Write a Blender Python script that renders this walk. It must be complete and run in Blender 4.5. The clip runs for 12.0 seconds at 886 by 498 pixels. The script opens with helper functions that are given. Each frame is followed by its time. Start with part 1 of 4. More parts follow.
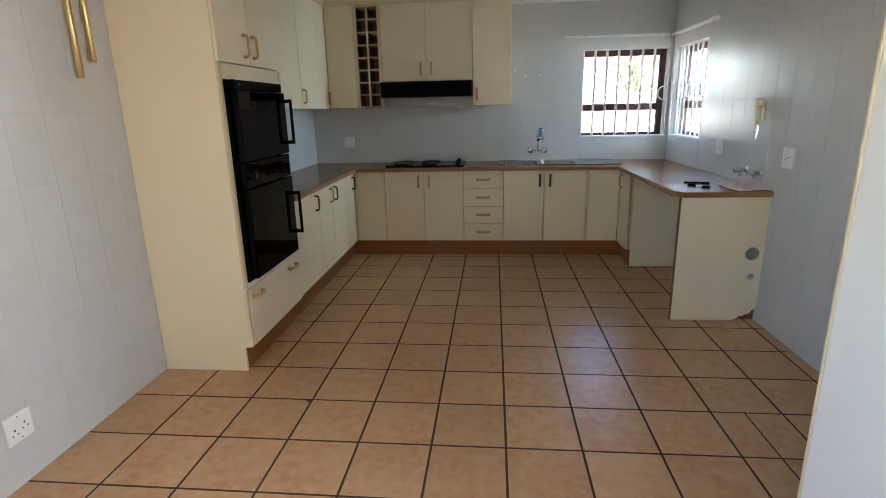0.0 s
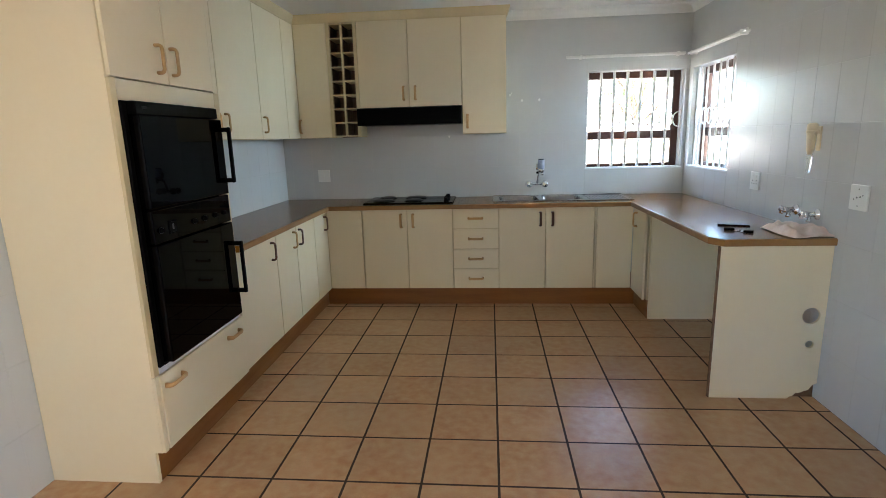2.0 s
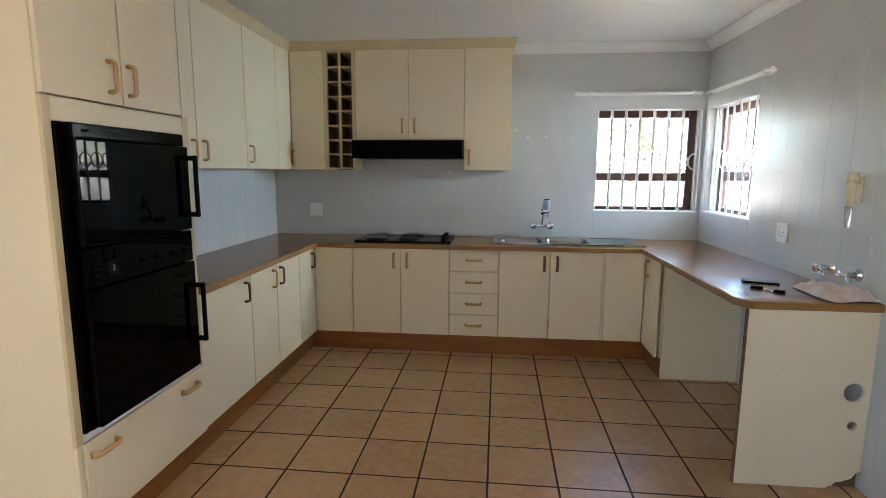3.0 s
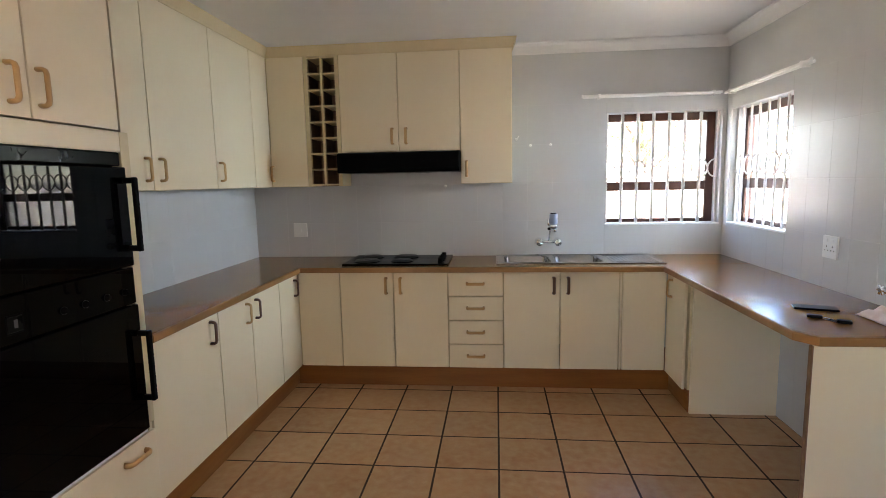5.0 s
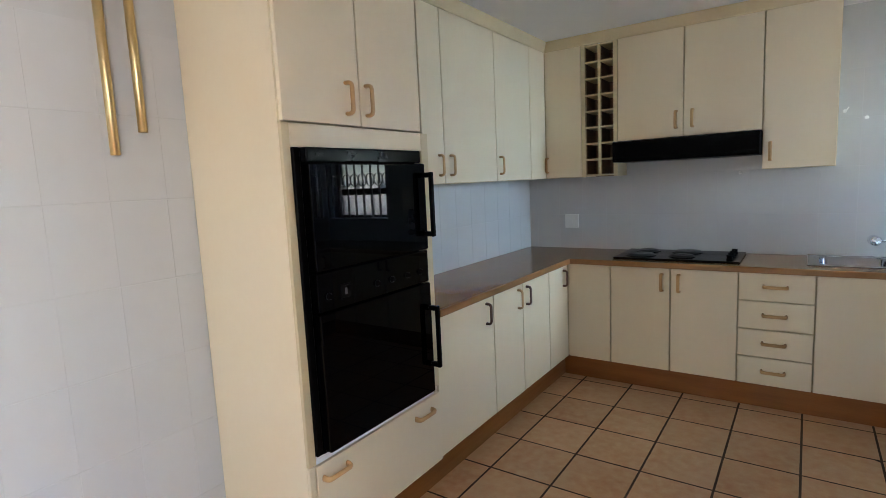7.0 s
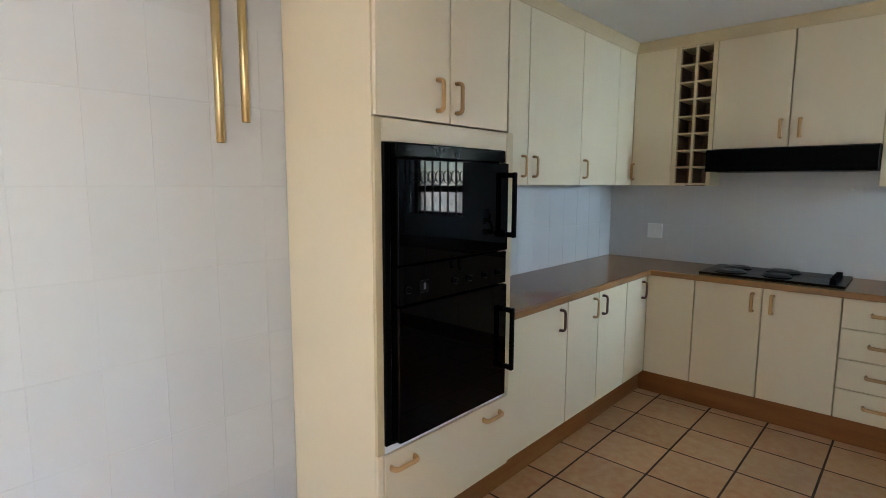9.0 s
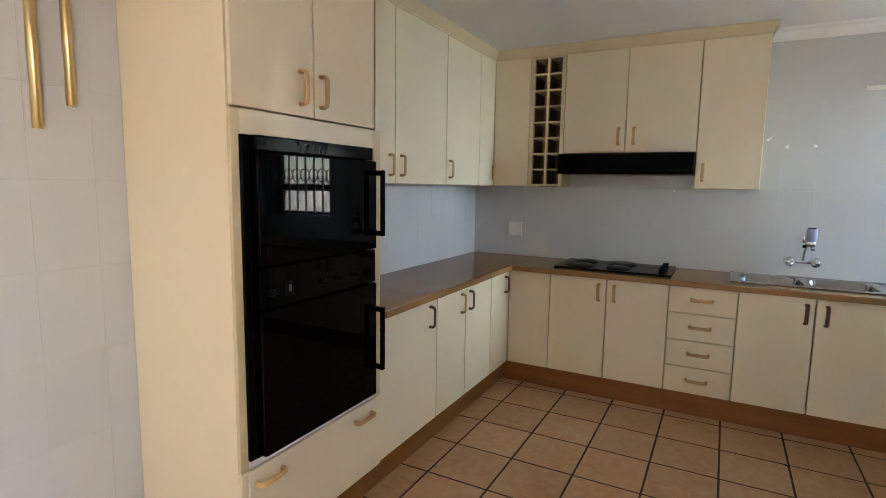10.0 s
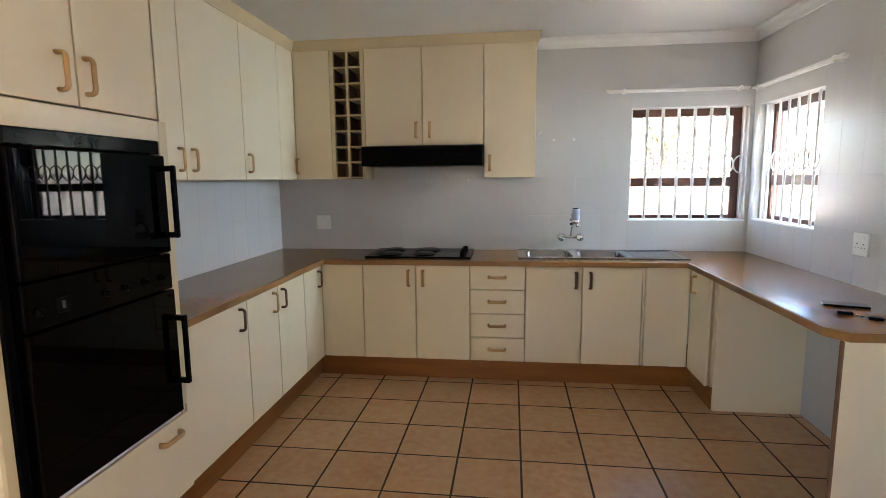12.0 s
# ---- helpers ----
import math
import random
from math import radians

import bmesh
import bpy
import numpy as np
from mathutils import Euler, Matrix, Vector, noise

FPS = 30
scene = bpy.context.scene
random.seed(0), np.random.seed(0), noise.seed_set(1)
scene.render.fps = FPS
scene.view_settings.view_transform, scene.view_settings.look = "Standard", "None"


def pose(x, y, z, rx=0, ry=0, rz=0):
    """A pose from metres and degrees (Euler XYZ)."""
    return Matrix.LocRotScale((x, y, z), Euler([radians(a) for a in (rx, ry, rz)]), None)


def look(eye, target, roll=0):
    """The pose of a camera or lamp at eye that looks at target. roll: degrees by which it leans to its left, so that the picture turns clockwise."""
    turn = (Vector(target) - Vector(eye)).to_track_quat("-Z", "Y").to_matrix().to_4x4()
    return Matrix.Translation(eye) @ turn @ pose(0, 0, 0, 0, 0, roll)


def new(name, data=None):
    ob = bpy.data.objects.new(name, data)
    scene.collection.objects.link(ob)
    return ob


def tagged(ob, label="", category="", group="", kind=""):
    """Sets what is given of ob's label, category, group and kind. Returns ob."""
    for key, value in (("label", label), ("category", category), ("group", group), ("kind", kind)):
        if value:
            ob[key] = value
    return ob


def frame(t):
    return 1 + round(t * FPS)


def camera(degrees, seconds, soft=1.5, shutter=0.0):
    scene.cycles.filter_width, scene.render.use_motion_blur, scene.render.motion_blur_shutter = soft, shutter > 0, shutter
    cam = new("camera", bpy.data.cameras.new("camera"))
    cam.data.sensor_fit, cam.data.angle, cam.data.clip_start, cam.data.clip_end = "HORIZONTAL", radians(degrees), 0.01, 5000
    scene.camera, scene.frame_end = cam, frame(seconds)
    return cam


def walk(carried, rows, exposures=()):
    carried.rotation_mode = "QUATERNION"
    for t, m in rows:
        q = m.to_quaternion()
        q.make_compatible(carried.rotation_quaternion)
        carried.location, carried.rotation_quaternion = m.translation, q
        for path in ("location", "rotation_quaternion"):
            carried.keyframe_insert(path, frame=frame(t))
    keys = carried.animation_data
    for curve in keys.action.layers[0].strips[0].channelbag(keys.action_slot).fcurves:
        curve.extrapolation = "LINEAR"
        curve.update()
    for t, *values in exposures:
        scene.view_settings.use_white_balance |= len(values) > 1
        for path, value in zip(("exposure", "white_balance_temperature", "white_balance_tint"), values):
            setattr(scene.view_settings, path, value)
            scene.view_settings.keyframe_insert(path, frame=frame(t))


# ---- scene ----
cam = camera(80.6, 12.0, 0.8)
PATH = [
    (0, (0.376, 0.027, 1.466), (0.195, 1.949, 0.945), -1.3),
    (0.5, (0.43, 0.198, 1.48), (0.243, 2.127, 0.988), -1.1),
    (1, (0.451, 0.382, 1.468), (0.24, 2.31, 0.979), -0.4),
    (1.5, (0.418, 0.589, 1.464), (0.203, 2.523, 1.001), -0.9),
    (2, (0.414, 0.765, 1.461), (0.24, 2.714, 1.043), -1.6),
    (2.5, (0.449, 0.954, 1.488), (0.275, 2.913, 1.125), -1.0),
    (3, (0.464, 1.106, 1.477), (0.268, 3.074, 1.182), 0.3),
    (3.5, (0.389, 1.267, 1.487), (0.198, 3.239, 1.215), -0.4),
    (3.7, (0.354, 1.318, 1.489), (0.178, 3.293, 1.225), -1.3),
    (4.2, (0.352, 1.425, 1.493), (0.183, 3.401, 1.231), -1.3),
    (4.75, (0.405, 1.508, 1.498), (0.218, 3.483, 1.241), -1.2),
    (5.3, (0.458, 1.561, 1.501), (0.23, 3.532, 1.249), -1.1),
    (5.5, (0.462, 1.572, 1.496), (0.173, 3.535, 1.245), -1.1),
    (6, (0.474, 1.581, 1.493), (-0.059, 3.492, 1.239), -1.5),
    (6.5, (0.45, 1.567, 1.493), (-0.383, 3.368, 1.24), -2.3),
    (7, (0.426, 1.548, 1.492), (-0.706, 3.178, 1.241), -2.7),
    (7.2, (0.406, 1.505, 1.494), (-0.813, 3.071, 1.245), -2.5),
    (7.6, (0.391, 1.515, 1.494), (-0.965, 2.964, 1.244), -2.2),
    (8, (0.380, 1.518, 1.493), (-1.057, 2.886, 1.243), -1.7),
    (8.4, (0.374, 1.521, 1.492), (-1.077, 2.874, 1.243), -0.9),
    (8.8, (0.376, 1.524, 1.492), (-1.009, 2.945, 1.243), -0.1),
    (9, (0.384, 1.527, 1.492), (-0.952, 2.995, 1.244), 0.2),
    (9.5, (0.385, 1.541, 1.482), (-0.717, 3.194, 1.248), 1.1),
    (10, (0.373, 1.545, 1.483), (-0.558, 3.299, 1.24), 0.9),
    (10.5, (0.373, 1.539, 1.481), (-0.392, 3.369, 1.229), 0.2),
    (11, (0.364, 1.537, 1.475), (-0.236, 3.427, 1.217), -0.3),
    (11.5, (0.378, 1.521, 1.472), (-0.075, 3.452, 1.214), -0.6),
    (12, (0.384, 1.504, 1.479), (0.135, 3.47, 1.213), -0.6),
]
walk(cam, [(t, look(eye, target, roll)) for t, eye, target, roll in PATH],
     [(0, 4.1, 6600, 9), (0.5, 4.15, 7100, 11), (1.5, 4.4, 6650, 8), (2.5, 4.46, 6600, 9), (3.5, 4.4, 6850, 11), (5.5, 4.56, 7250, 18), (6, 4.42, 7250, 17), (7, 4.54, 6150, 12), (9, 4.47, 6250, 9), (9.5, 4.58, 6400, 10), (10.5, 4.48, 7150, 15), (11, 4.46, 7150, 15), (12, 4.56, 7100, 16)])

# ---- plan (metres) ----
XL, XR = -1.546, 2.195          # kitchen side walls
YB, YN, YF = 5.754, 1.42, -1.7  # back wall, nib wall, far wall of the dining end
XD = 3.4                     # dining side wall
ZC = 2.53                   # ceiling
W1 = (1.312, 2.165, 1.147, 2.0)   # back window x0 x1 z0 z1
W2 = (4.868, 5.67, 1.16, 1.992)    # side window y0 y1 z0 z1
WT = 0.23                    # wall thickness
BASE_Y, BASE_X, RET_X = 5.205, -1.0, 1.624   # door faces of the three base runs
UP_Y, UP_X = 5.508, -1.28     # door faces of the wall units
TY0, TY1 = 2.692, 3.505        # oven tower


# ---- light ----
world = bpy.data.worlds.new("sky")
scene.world = world
world.use_nodes = True
SUN_ELEV, SUN_AZ = 58.0, 179.0
wn = world.node_tree.nodes
sky = wn.new("ShaderNodeTexSky")
sky.sky_type, sky.sun_disc = "NISHITA", False
sky.dust_density, sky.ozone_density = 0.3, 4.0
sky.sun_elevation, sky.sun_rotation = radians(SUN_ELEV), radians(SUN_AZ)
wn["Background"].inputs["Strength"].default_value = 0.15
world.node_tree.links.new(sky.outputs["Color"], wn["Background"].inputs["Color"])

sun = bpy.data.lights.new("sun", "SUN")
sun.energy, sun.angle, sun.color = 5.0, radians(0.53), (1.0, 0.95, 0.87)
sun_ob = new("sun", sun)
az, el = radians(SUN_AZ), radians(SUN_ELEV)
sun_dir = Vector((math.sin(az) * math.cos(el), math.cos(az) * math.cos(el), math.sin(el)))
sun_ob.matrix_world = look(sun_dir * 30, (0, 0, 0))

# added fill lamps in the openings of two assumed, unseen dining windows
for spot, aim, wide, tall, watts, tint in (((XL - 0.06, -0.4, 1.5), (1.2, 1.0, 0.0), 1.4, 1.1, 0.6, (0.90, 0.96, 1.0)),
                                           ((XD + 0.06, -0.4, 1.5), (0.0, 1.2, 0.3), 1.4, 1.1, 5.4, (1.0, 0.97, 0.95))):
    dining = bpy.data.lights.new("dining_daylight", "AREA")
    dining.shape, dining.size, dining.size_y = "RECTANGLE", wide, tall
    dining.energy, dining.color = watts, tint
    new("dining_daylight", dining).matrix_world = look(spot, aim)

# added bluish area lamp out in the yard, boosting skylight through the side window
side = bpy.data.lights.new("side_window_daylight", "AREA")
side.shape, side.size, side.size_y = "RECTANGLE", 1.1, 0.8
side.energy, side.color = 6.5, (0.56, 0.79, 1.0)
new("side_window_daylight", side).matrix_world = look((XR + 1.6, 5.3, 1.75), (-1.0, 4.3, 0.6))


# ---- materials ----
def nodes_of(name):
    m = bpy.data.materials.new(name)
    m.use_nodes = True
    t = m.node_tree
    return m, t, t.nodes, t.links, t.nodes["Principled BSDF"]


def mix_rgb(n, l, fac, a, b, mode="MIX"):
    x = n.new("ShaderNodeMix")
    x.data_type, x.blend_type = "RGBA", mode
    for sock, v in ((x.inputs[0], fac), (x.inputs[6], a), (x.inputs[7], b)):
        if hasattr(v, "is_linked"):
            l.new(v, sock)
        elif isinstance(v, (int, float)):
            sock.default_value = v
        else:
            sock.default_value = (*v, 1)
    return x.outputs[2]


def noise_fac(n, l, coord, scale, detail=4, stretch=None, lo=0.35, hi=0.65):
    tex = n.new("ShaderNodeTexNoise")
    tex.inputs["Scale"].default_value, tex.inputs["Detail"].default_value = scale, detail
    if stretch:
        mp = n.new("ShaderNodeMapping")
        mp.inputs["Scale"].default_value = stretch
        l.new(coord, mp.inputs["Vector"])
        coord = mp.outputs["Vector"]
    l.new(coord, tex.inputs["Vector"])
    r = n.new("ShaderNodeMapRange")
    r.inputs[1].default_value, r.inputs[2].default_value = lo, hi
    l.new(tex.outputs["Fac"], r.inputs[0])
    return r.outputs[0]


def surface(name, a, b, rough=0.5, big=1.5, fine=60.0, amount=0.5, bump=0.05, bump_scale=250.0, metal=0.0,
            stretch=None, rough_var=0.08, spec=0.5, space="pos", per_object=0.0, coat=0.0):
    """A painted, stained or cast surface: two tones mixed at two scales, uneven gloss and a fine relief."""
    m, t, n, l, p = nodes_of(name)
    if space == "pos":
        co = n.new("ShaderNodeNewGeometry").outputs["Position"]
    else:
        co = n.new("ShaderNodeTexCoord").outputs["Object"]
    f1 = noise_fac(n, l, co, big, 3, stretch)
    f2 = noise_fac(n, l, co, fine, 5, stretch, 0.3, 0.7)
    half = n.new("ShaderNodeMath")
    half.operation = "MULTIPLY_ADD"
    half.inputs[1].default_value, half.inputs[2].default_value = 0.35, 0.0
    l.new(f2, half.inputs[0])
    add = n.new("ShaderNodeMath")
    add.operation, add.use_clamp = "MULTIPLY_ADD", True
    add.inputs[1].default_value = 0.65
    l.new(f1, add.inputs[0])
    l.new(half.outputs[0], add.inputs[2])
    amt = n.new("ShaderNodeMath")
    amt.operation = "MULTIPLY"
    amt.inputs[1].default_value = amount
    l.new(add.outputs[0], amt.inputs[0])
    col = mix_rgb(n, l, amt.outputs[0], a, b)
    if per_object:
        info = n.new("ShaderNodeObjectInfo")
        hsv = n.new("ShaderNodeHueSaturation")
        rng = n.new("ShaderNodeMapRange")
        rng.inputs[3].default_value, rng.inputs[4].default_value = 1 - per_object, 1 + per_object
        l.new(info.outputs["Random"], rng.inputs[0])
        l.new(rng.outputs[0], hsv.inputs["Value"])
        l.new(col, hsv.inputs["Color"])
        col = hsv.outputs["Color"]
    l.new(col, p.inputs["Base Color"])
    rr = n.new("ShaderNodeMapRange")
    rr.inputs[3].default_value, rr.inputs[4].default_value = max(0.02, rough - rough_var), rough + rough_var
    l.new(f1, rr.inputs[0])
    l.new(rr.outputs[0], p.inputs["Roughness"])
    p.inputs["Metallic"].default_value = metal
    p.inputs["Specular IOR Level"].default_value = spec
    p.inputs["Coat Weight"].default_value = coat
    p.inputs["Coat Roughness"].default_value = 0.15
    if bump:
        tex = n.new("ShaderNodeTexNoise")
        tex.inputs["Scale"].default_value, tex.inputs["Detail"].default_value = bump_scale, 4
        if stretch:
            mp = n.new("ShaderNodeMapping")
            mp.inputs["Scale"].default_value = stretch
            l.new(co, mp.inputs["Vector"])
            l.new(mp.outputs["Vector"], tex.inputs["Vector"])
        else:
            l.new(co, tex.inputs["Vector"])
        bp = n.new("ShaderNodeBump")
        bp.inputs["Strength"].default_value, bp.inputs["Distance"].default_value = bump, 0.002
        l.new(tex.outputs["Fac"], bp.inputs["Height"])
        l.new(bp.outputs["Normal"], p.inputs["Normal"])
    return m


def floor_tile_material():
    m, t, n, l, p = nodes_of("floor_tile_glaze")
    pos = n.new("ShaderNodeNewGeometry").outputs["Position"]
    info = n.new("ShaderNodeObjectInfo")
    shift = n.new("ShaderNodeVectorMath")
    shift.operation = "ADD"
    seed = n.new("ShaderNodeCombineXYZ")
    k = n.new("ShaderNodeMath")
    k.operation = "MULTIPLY"
    k.inputs[1].default_value = 40.0
    l.new(info.outputs["Random"], k.inputs[0])
    l.new(k.outputs[0], seed.inputs[2])
    l.new(pos, shift.inputs[0])
    l.new(seed.outputs[0], shift.inputs[1])
    blot = noise_fac(n, l, shift.outputs[0], 3.2, 3, None, 0.35, 0.68)
    mott = noise_fac(n, l, shift.outputs[0], 22.0, 5, None, 0.3, 0.75)
    c1 = mix_rgb(n, l, blot, (0.54, 0.302, 0.152), (0.47, 0.226, 0.095))
    c2 = mix_rgb(n, l, mott, c1, (0.58, 0.375, 0.205))
    fine = noise_fac(n, l, pos, 160.0, 3, None, 0.45, 0.8)
    half = n.new("ShaderNodeMath")
    half.operation = "MULTIPLY"
    half.inputs[1].default_value = 0.25
    l.new(fine, half.inputs[0])
    c3 = mix_rgb(n, l, half.outputs[0], c2, (0.30, 0.18, 0.10))
    hsv = n.new("ShaderNodeHueSaturation")
    rng = n.new("ShaderNodeMapRange")
    rng.inputs[3].default_value, rng.inputs[4].default_value = 0.92, 1.07
    l.new(info.outputs["Random"], rng.inputs[0])
    l.new(rng.outputs[0], hsv.inputs["Value"])
    l.new(c3, hsv.inputs["Color"])
    l.new(hsv.outputs["Color"], p.inputs["Base Color"])
    rr = n.new("ShaderNodeMapRange")
    rr.inputs[3].default_value, rr.inputs[4].default_value = 0.28, 0.33
    l.new(noise_fac(n, l, pos, 5.0, 5), rr.inputs[0])
    l.new(rr.outputs[0], p.inputs["Roughness"])
    tex = n.new("ShaderNodeTexNoise")
    tex.inputs["Scale"].default_value, tex.inputs["Detail"].default_value = 25.0, 6
    l.new(pos, tex.inputs["Vector"])
    bp = n.new("ShaderNodeBump")
    bp.inputs["Strength"].default_value, bp.inputs["Distance"].default_value = 0.12, 0.002
    l.new(tex.outputs["Fac"], bp.inputs["Height"])
    l.new(bp.outputs["Normal"], p.inputs["Normal"])
    return m


def glass_material(name, tint=(1, 1, 1), rough=0.0):
    m, t, n, l, p = nodes_of(name)
    p.inputs["Base Color"].default_value = (*tint, 1)
    p.inputs["Roughness"].default_value = rough
    p.inputs["Transmission Weight"].default_value = 1.0
    p.inputs["IOR"].default_value = 1.45
    return m


def leaf_material():
    m, t, n, l, p = nodes_of("leaf_green")
    geo = n.new("ShaderNodeNewGeometry")
    l.new(mix_rgb(n, l, geo.outputs["Random Per Island"], (0.07, 0.11, 0.04), (0.16, 0.19, 0.08)), p.inputs["Base Color"])
    p.inputs["Roughness"].default_value = 0.6
    return m


CREAM = surface("cream_melamine", (0.82, 0.715, 0.515), (0.77, 0.645, 0.435), 0.40, 1.3, 35, 0.45, 0.06, 180, rough_var=0.06, per_object=0.02)
CREAM_EDGE = surface("cream_edging", (0.68, 0.56, 0.34), (0.58, 0.46, 0.26), 0.45, 3, 50, 0.5, 0.05)
PLINTH = surface("plinth_wood", (0.29, 0.105, 0.016), (0.19, 0.062, 0.009), 0.46, 2.2, 24, 0.8, 0.1, 60, stretch=(0.6, 0.6, 7))
TOP = surface("worktop_laminate", (0.33, 0.135, 0.020), (0.27, 0.102, 0.014), 0.19, 1.2, 120, 0.6, 0.03, 300, rough_var=0.006, spec=0.5, coat=0.0)
TOP_EDGE = surface("worktop_edge_wood", (0.34, 0.17, 0.052), (0.22, 0.10, 0.026), 0.38, 2.5, 40, 0.7, 0.05, 90)
HANDLE = surface("handle_wood", (0.62, 0.38, 0.16), (0.48, 0.26, 0.09), 0.38, 9, 120, 0.7, 0.06, 200, per_object=0.15)
DARKHANDLE = surface("dark_handle_wood", (0.13, 0.045, 0.016), (0.075, 0.024, 0.009), 0.36, 9, 120, 0.7, 0.06, 200, per_object=0.15)
WALL = surface("wall_paint", (0.54, 0.54, 0.53), (0.48, 0.48, 0.465), 0.45, 0.9, 14, 0.6, 0.06, 120)
TILE = surface("painted_wall_tile", (0.55, 0.55, 0.54), (0.49, 0.49, 0.48), 0.31, 1.1, 16, 0.35, 0.08, 35, rough_var=0.02, spec=0.32, per_object=0.012)
JOINT = surface("wall_tile_joint", (0.535, 0.535, 0.52), (0.48, 0.48, 0.465), 0.7, 4, 40, 0.6, 0.1)
CEIL = surface("ceiling_paint", (0.76, 0.75, 0.73), (0.69, 0.68, 0.66), 0.5, 0.7, 10, 0.6, 0.05, 90)
WHITE = surface("white_gloss_paint", (0.78, 0.79, 0.79), (0.71, 0.72, 0.71), 0.38, 1.6, 20, 0.5, 0.05, 60)
RAILWHITE = surface("white_rail_enamel", (0.82, 0.81, 0.78), (0.74, 0.73, 0.70), 0.38, 6, 60, 0.5, 0.03)
BARWHITE = surface("bar_enamel", (0.74, 0.71, 0.67), (0.62, 0.58, 0.54), 0.4, 7, 80, 0.6, 0.06)
WINWOOD = surface("window_hardwood", (0.10, 0.030, 0.013), (0.05, 0.015, 0.007), 0.38, 4, 50, 0.8, 0.1, 80, stretch=(1, 1, 0.3))
PLASTIC = surface("white_plastic", (0.80, 0.80, 0.77), (0.72, 0.72, 0.68), 0.38, 8, 90, 0.5, 0.02)
SLOT = surface("socket_slot", (0.02, 0.02, 0.02), (0.04, 0.04, 0.04), 0.5, 8, 90, 0.5, 0.0)
AGED = surface("aged_cream_plastic", (0.74, 0.65, 0.46), (0.62, 0.51, 0.33), 0.38, 9, 60, 0.6, 0.03)
BLACKGLASS = surface("black_oven_glass", (0.0006, 0.0006, 0.0008), (0.001, 0.001, 0.0012), 0.012, 3, 30, 0.5, 0.0, rough_var=0.004, spec=0.085)
BLACKENAMEL = surface("black_enamel", (0.002, 0.002, 0.002), (0.005, 0.005, 0.005), 0.19, 5, 60, 0.5, 0.02, rough_var=0.05, spec=0.05)
BLACKMATT = surface("black_matt_plastic", (0.002, 0.002, 0.002), (0.004, 0.004, 0.004), 0.42, 6, 90, 0.5, 0.04, spec=0.03)
IRON = surface("cast_iron", (0.008, 0.008, 0.008), (0.016, 0.015, 0.014), 0.45, 20, 150, 0.6, 0.15, 300)
STEEL = surface("brushed_steel", (0.46, 0.48, 0.51), (0.38, 0.39, 0.42), 0.13, 4, 80, 0.5, 0.04, 260, metal=1.0, rough_var=0.05)
CHROME = surface("chrome", (0.80, 0.81, 0.83), (0.70, 0.70, 0.72), 0.08, 9, 60, 0.5, 0.0, metal=1.0, rough_var=0.03)
FILTER = surface("filter_blue_grey", (0.30, 0.34, 0.46), (0.22, 0.25, 0.35), 0.38, 12, 70, 0.5, 0.02)
BRASS = surface("chime_brass", (0.68, 0.54, 0.28), (0.52, 0.38, 0.16), 0.36, 6, 60, 0.6, 0.03, metal=1.0, rough_var=0.05)
GROUT = surface("floor_grout", (0.060, 0.034, 0.021), (0.034, 0.018, 0.011), 0.85, 3, 60, 0.8, 0.3, 200)
FLOORTILE = floor_tile_material()
RAWBOARD = surface("raw_chipboard", (0.22, 0.12, 0.06), (0.12, 0.06, 0.03), 0.85, 18, 150, 0.8, 0.4, 200)
CELL = surface("rack_inside", (0.20, 0.11, 0.055), (0.12, 0.06, 0.03), 0.55, 5, 40, 0.7, 0.1)
CLOTH = surface("pink_cloth", (0.72, 0.62, 0.57), (0.58, 0.40, 0.34), 0.85, 14, 90, 0.7, 0.3, 350)
GREYDISPLAY = surface("grey_display", (0.004, 0.004, 0.004), (0.003, 0.003, 0.003), 0.3, 20, 90, 0.5, 0.0, spec=0.08)
CLOCKGREY = surface("clock_grey", (0.10, 0.10, 0.11), (0.06, 0.06, 0.065), 0.4, 20, 90, 0.5, 0.0)
GLASS = glass_material("window_glass")
CLEARPLASTIC = glass_material("clear_plastic", (0.9, 0.9, 0.86), 0.25)
BRICKWHITE = surface("white_painted_brick", (0.80, 0.79, 0.76), (0.66, 0.65, 0.61), 0.75, 1.2, 22, 0.6, 0.25, 60)
MORTAR = surface("painted_mortar", (0.52, 0.49, 0.45), (0.42, 0.39, 0.35), 0.9, 2, 30, 0.6, 0.3, 80)
PAVING = surface("yard_ground", (0.42, 0.38, 0.31), (0.30, 0.27, 0.21), 0.9, 0.6, 8, 0.8, 0.4, 30)
BARK = surface("bark", (0.13, 0.09, 0.06), (0.07, 0.05, 0.035), 0.9, 5, 40, 0.7, 0.6, 40)
LEAF = leaf_material()


# ---- mesh builders ----
def add_box(bm, x0, x1, y0, y1, z0, z1, b=0.0, seg=1):
    m = Matrix.Translation(((x0 + x1) / 2, (y0 + y1) / 2, (z0 + z1) / 2)) @ Matrix.Diagonal((x1 - x0, y1 - y0, z1 - z0, 1))
    made = bmesh.ops.create_cube(bm, size=1.0, matrix=m)["verts"]
    if b > 0:
        edges = list({e for v in made for e in v.link_edges})
        bmesh.ops.bevel(bm, geom=edges, offset=b, segments=seg, affect="EDGES", profile=0.5)
    return bm


def box(x0, x1, y0, y1, z0, z1, b=0.002, seg=1):
    return add_box(bmesh.new(), x0, x1, y0, y1, z0, z1, b, seg)


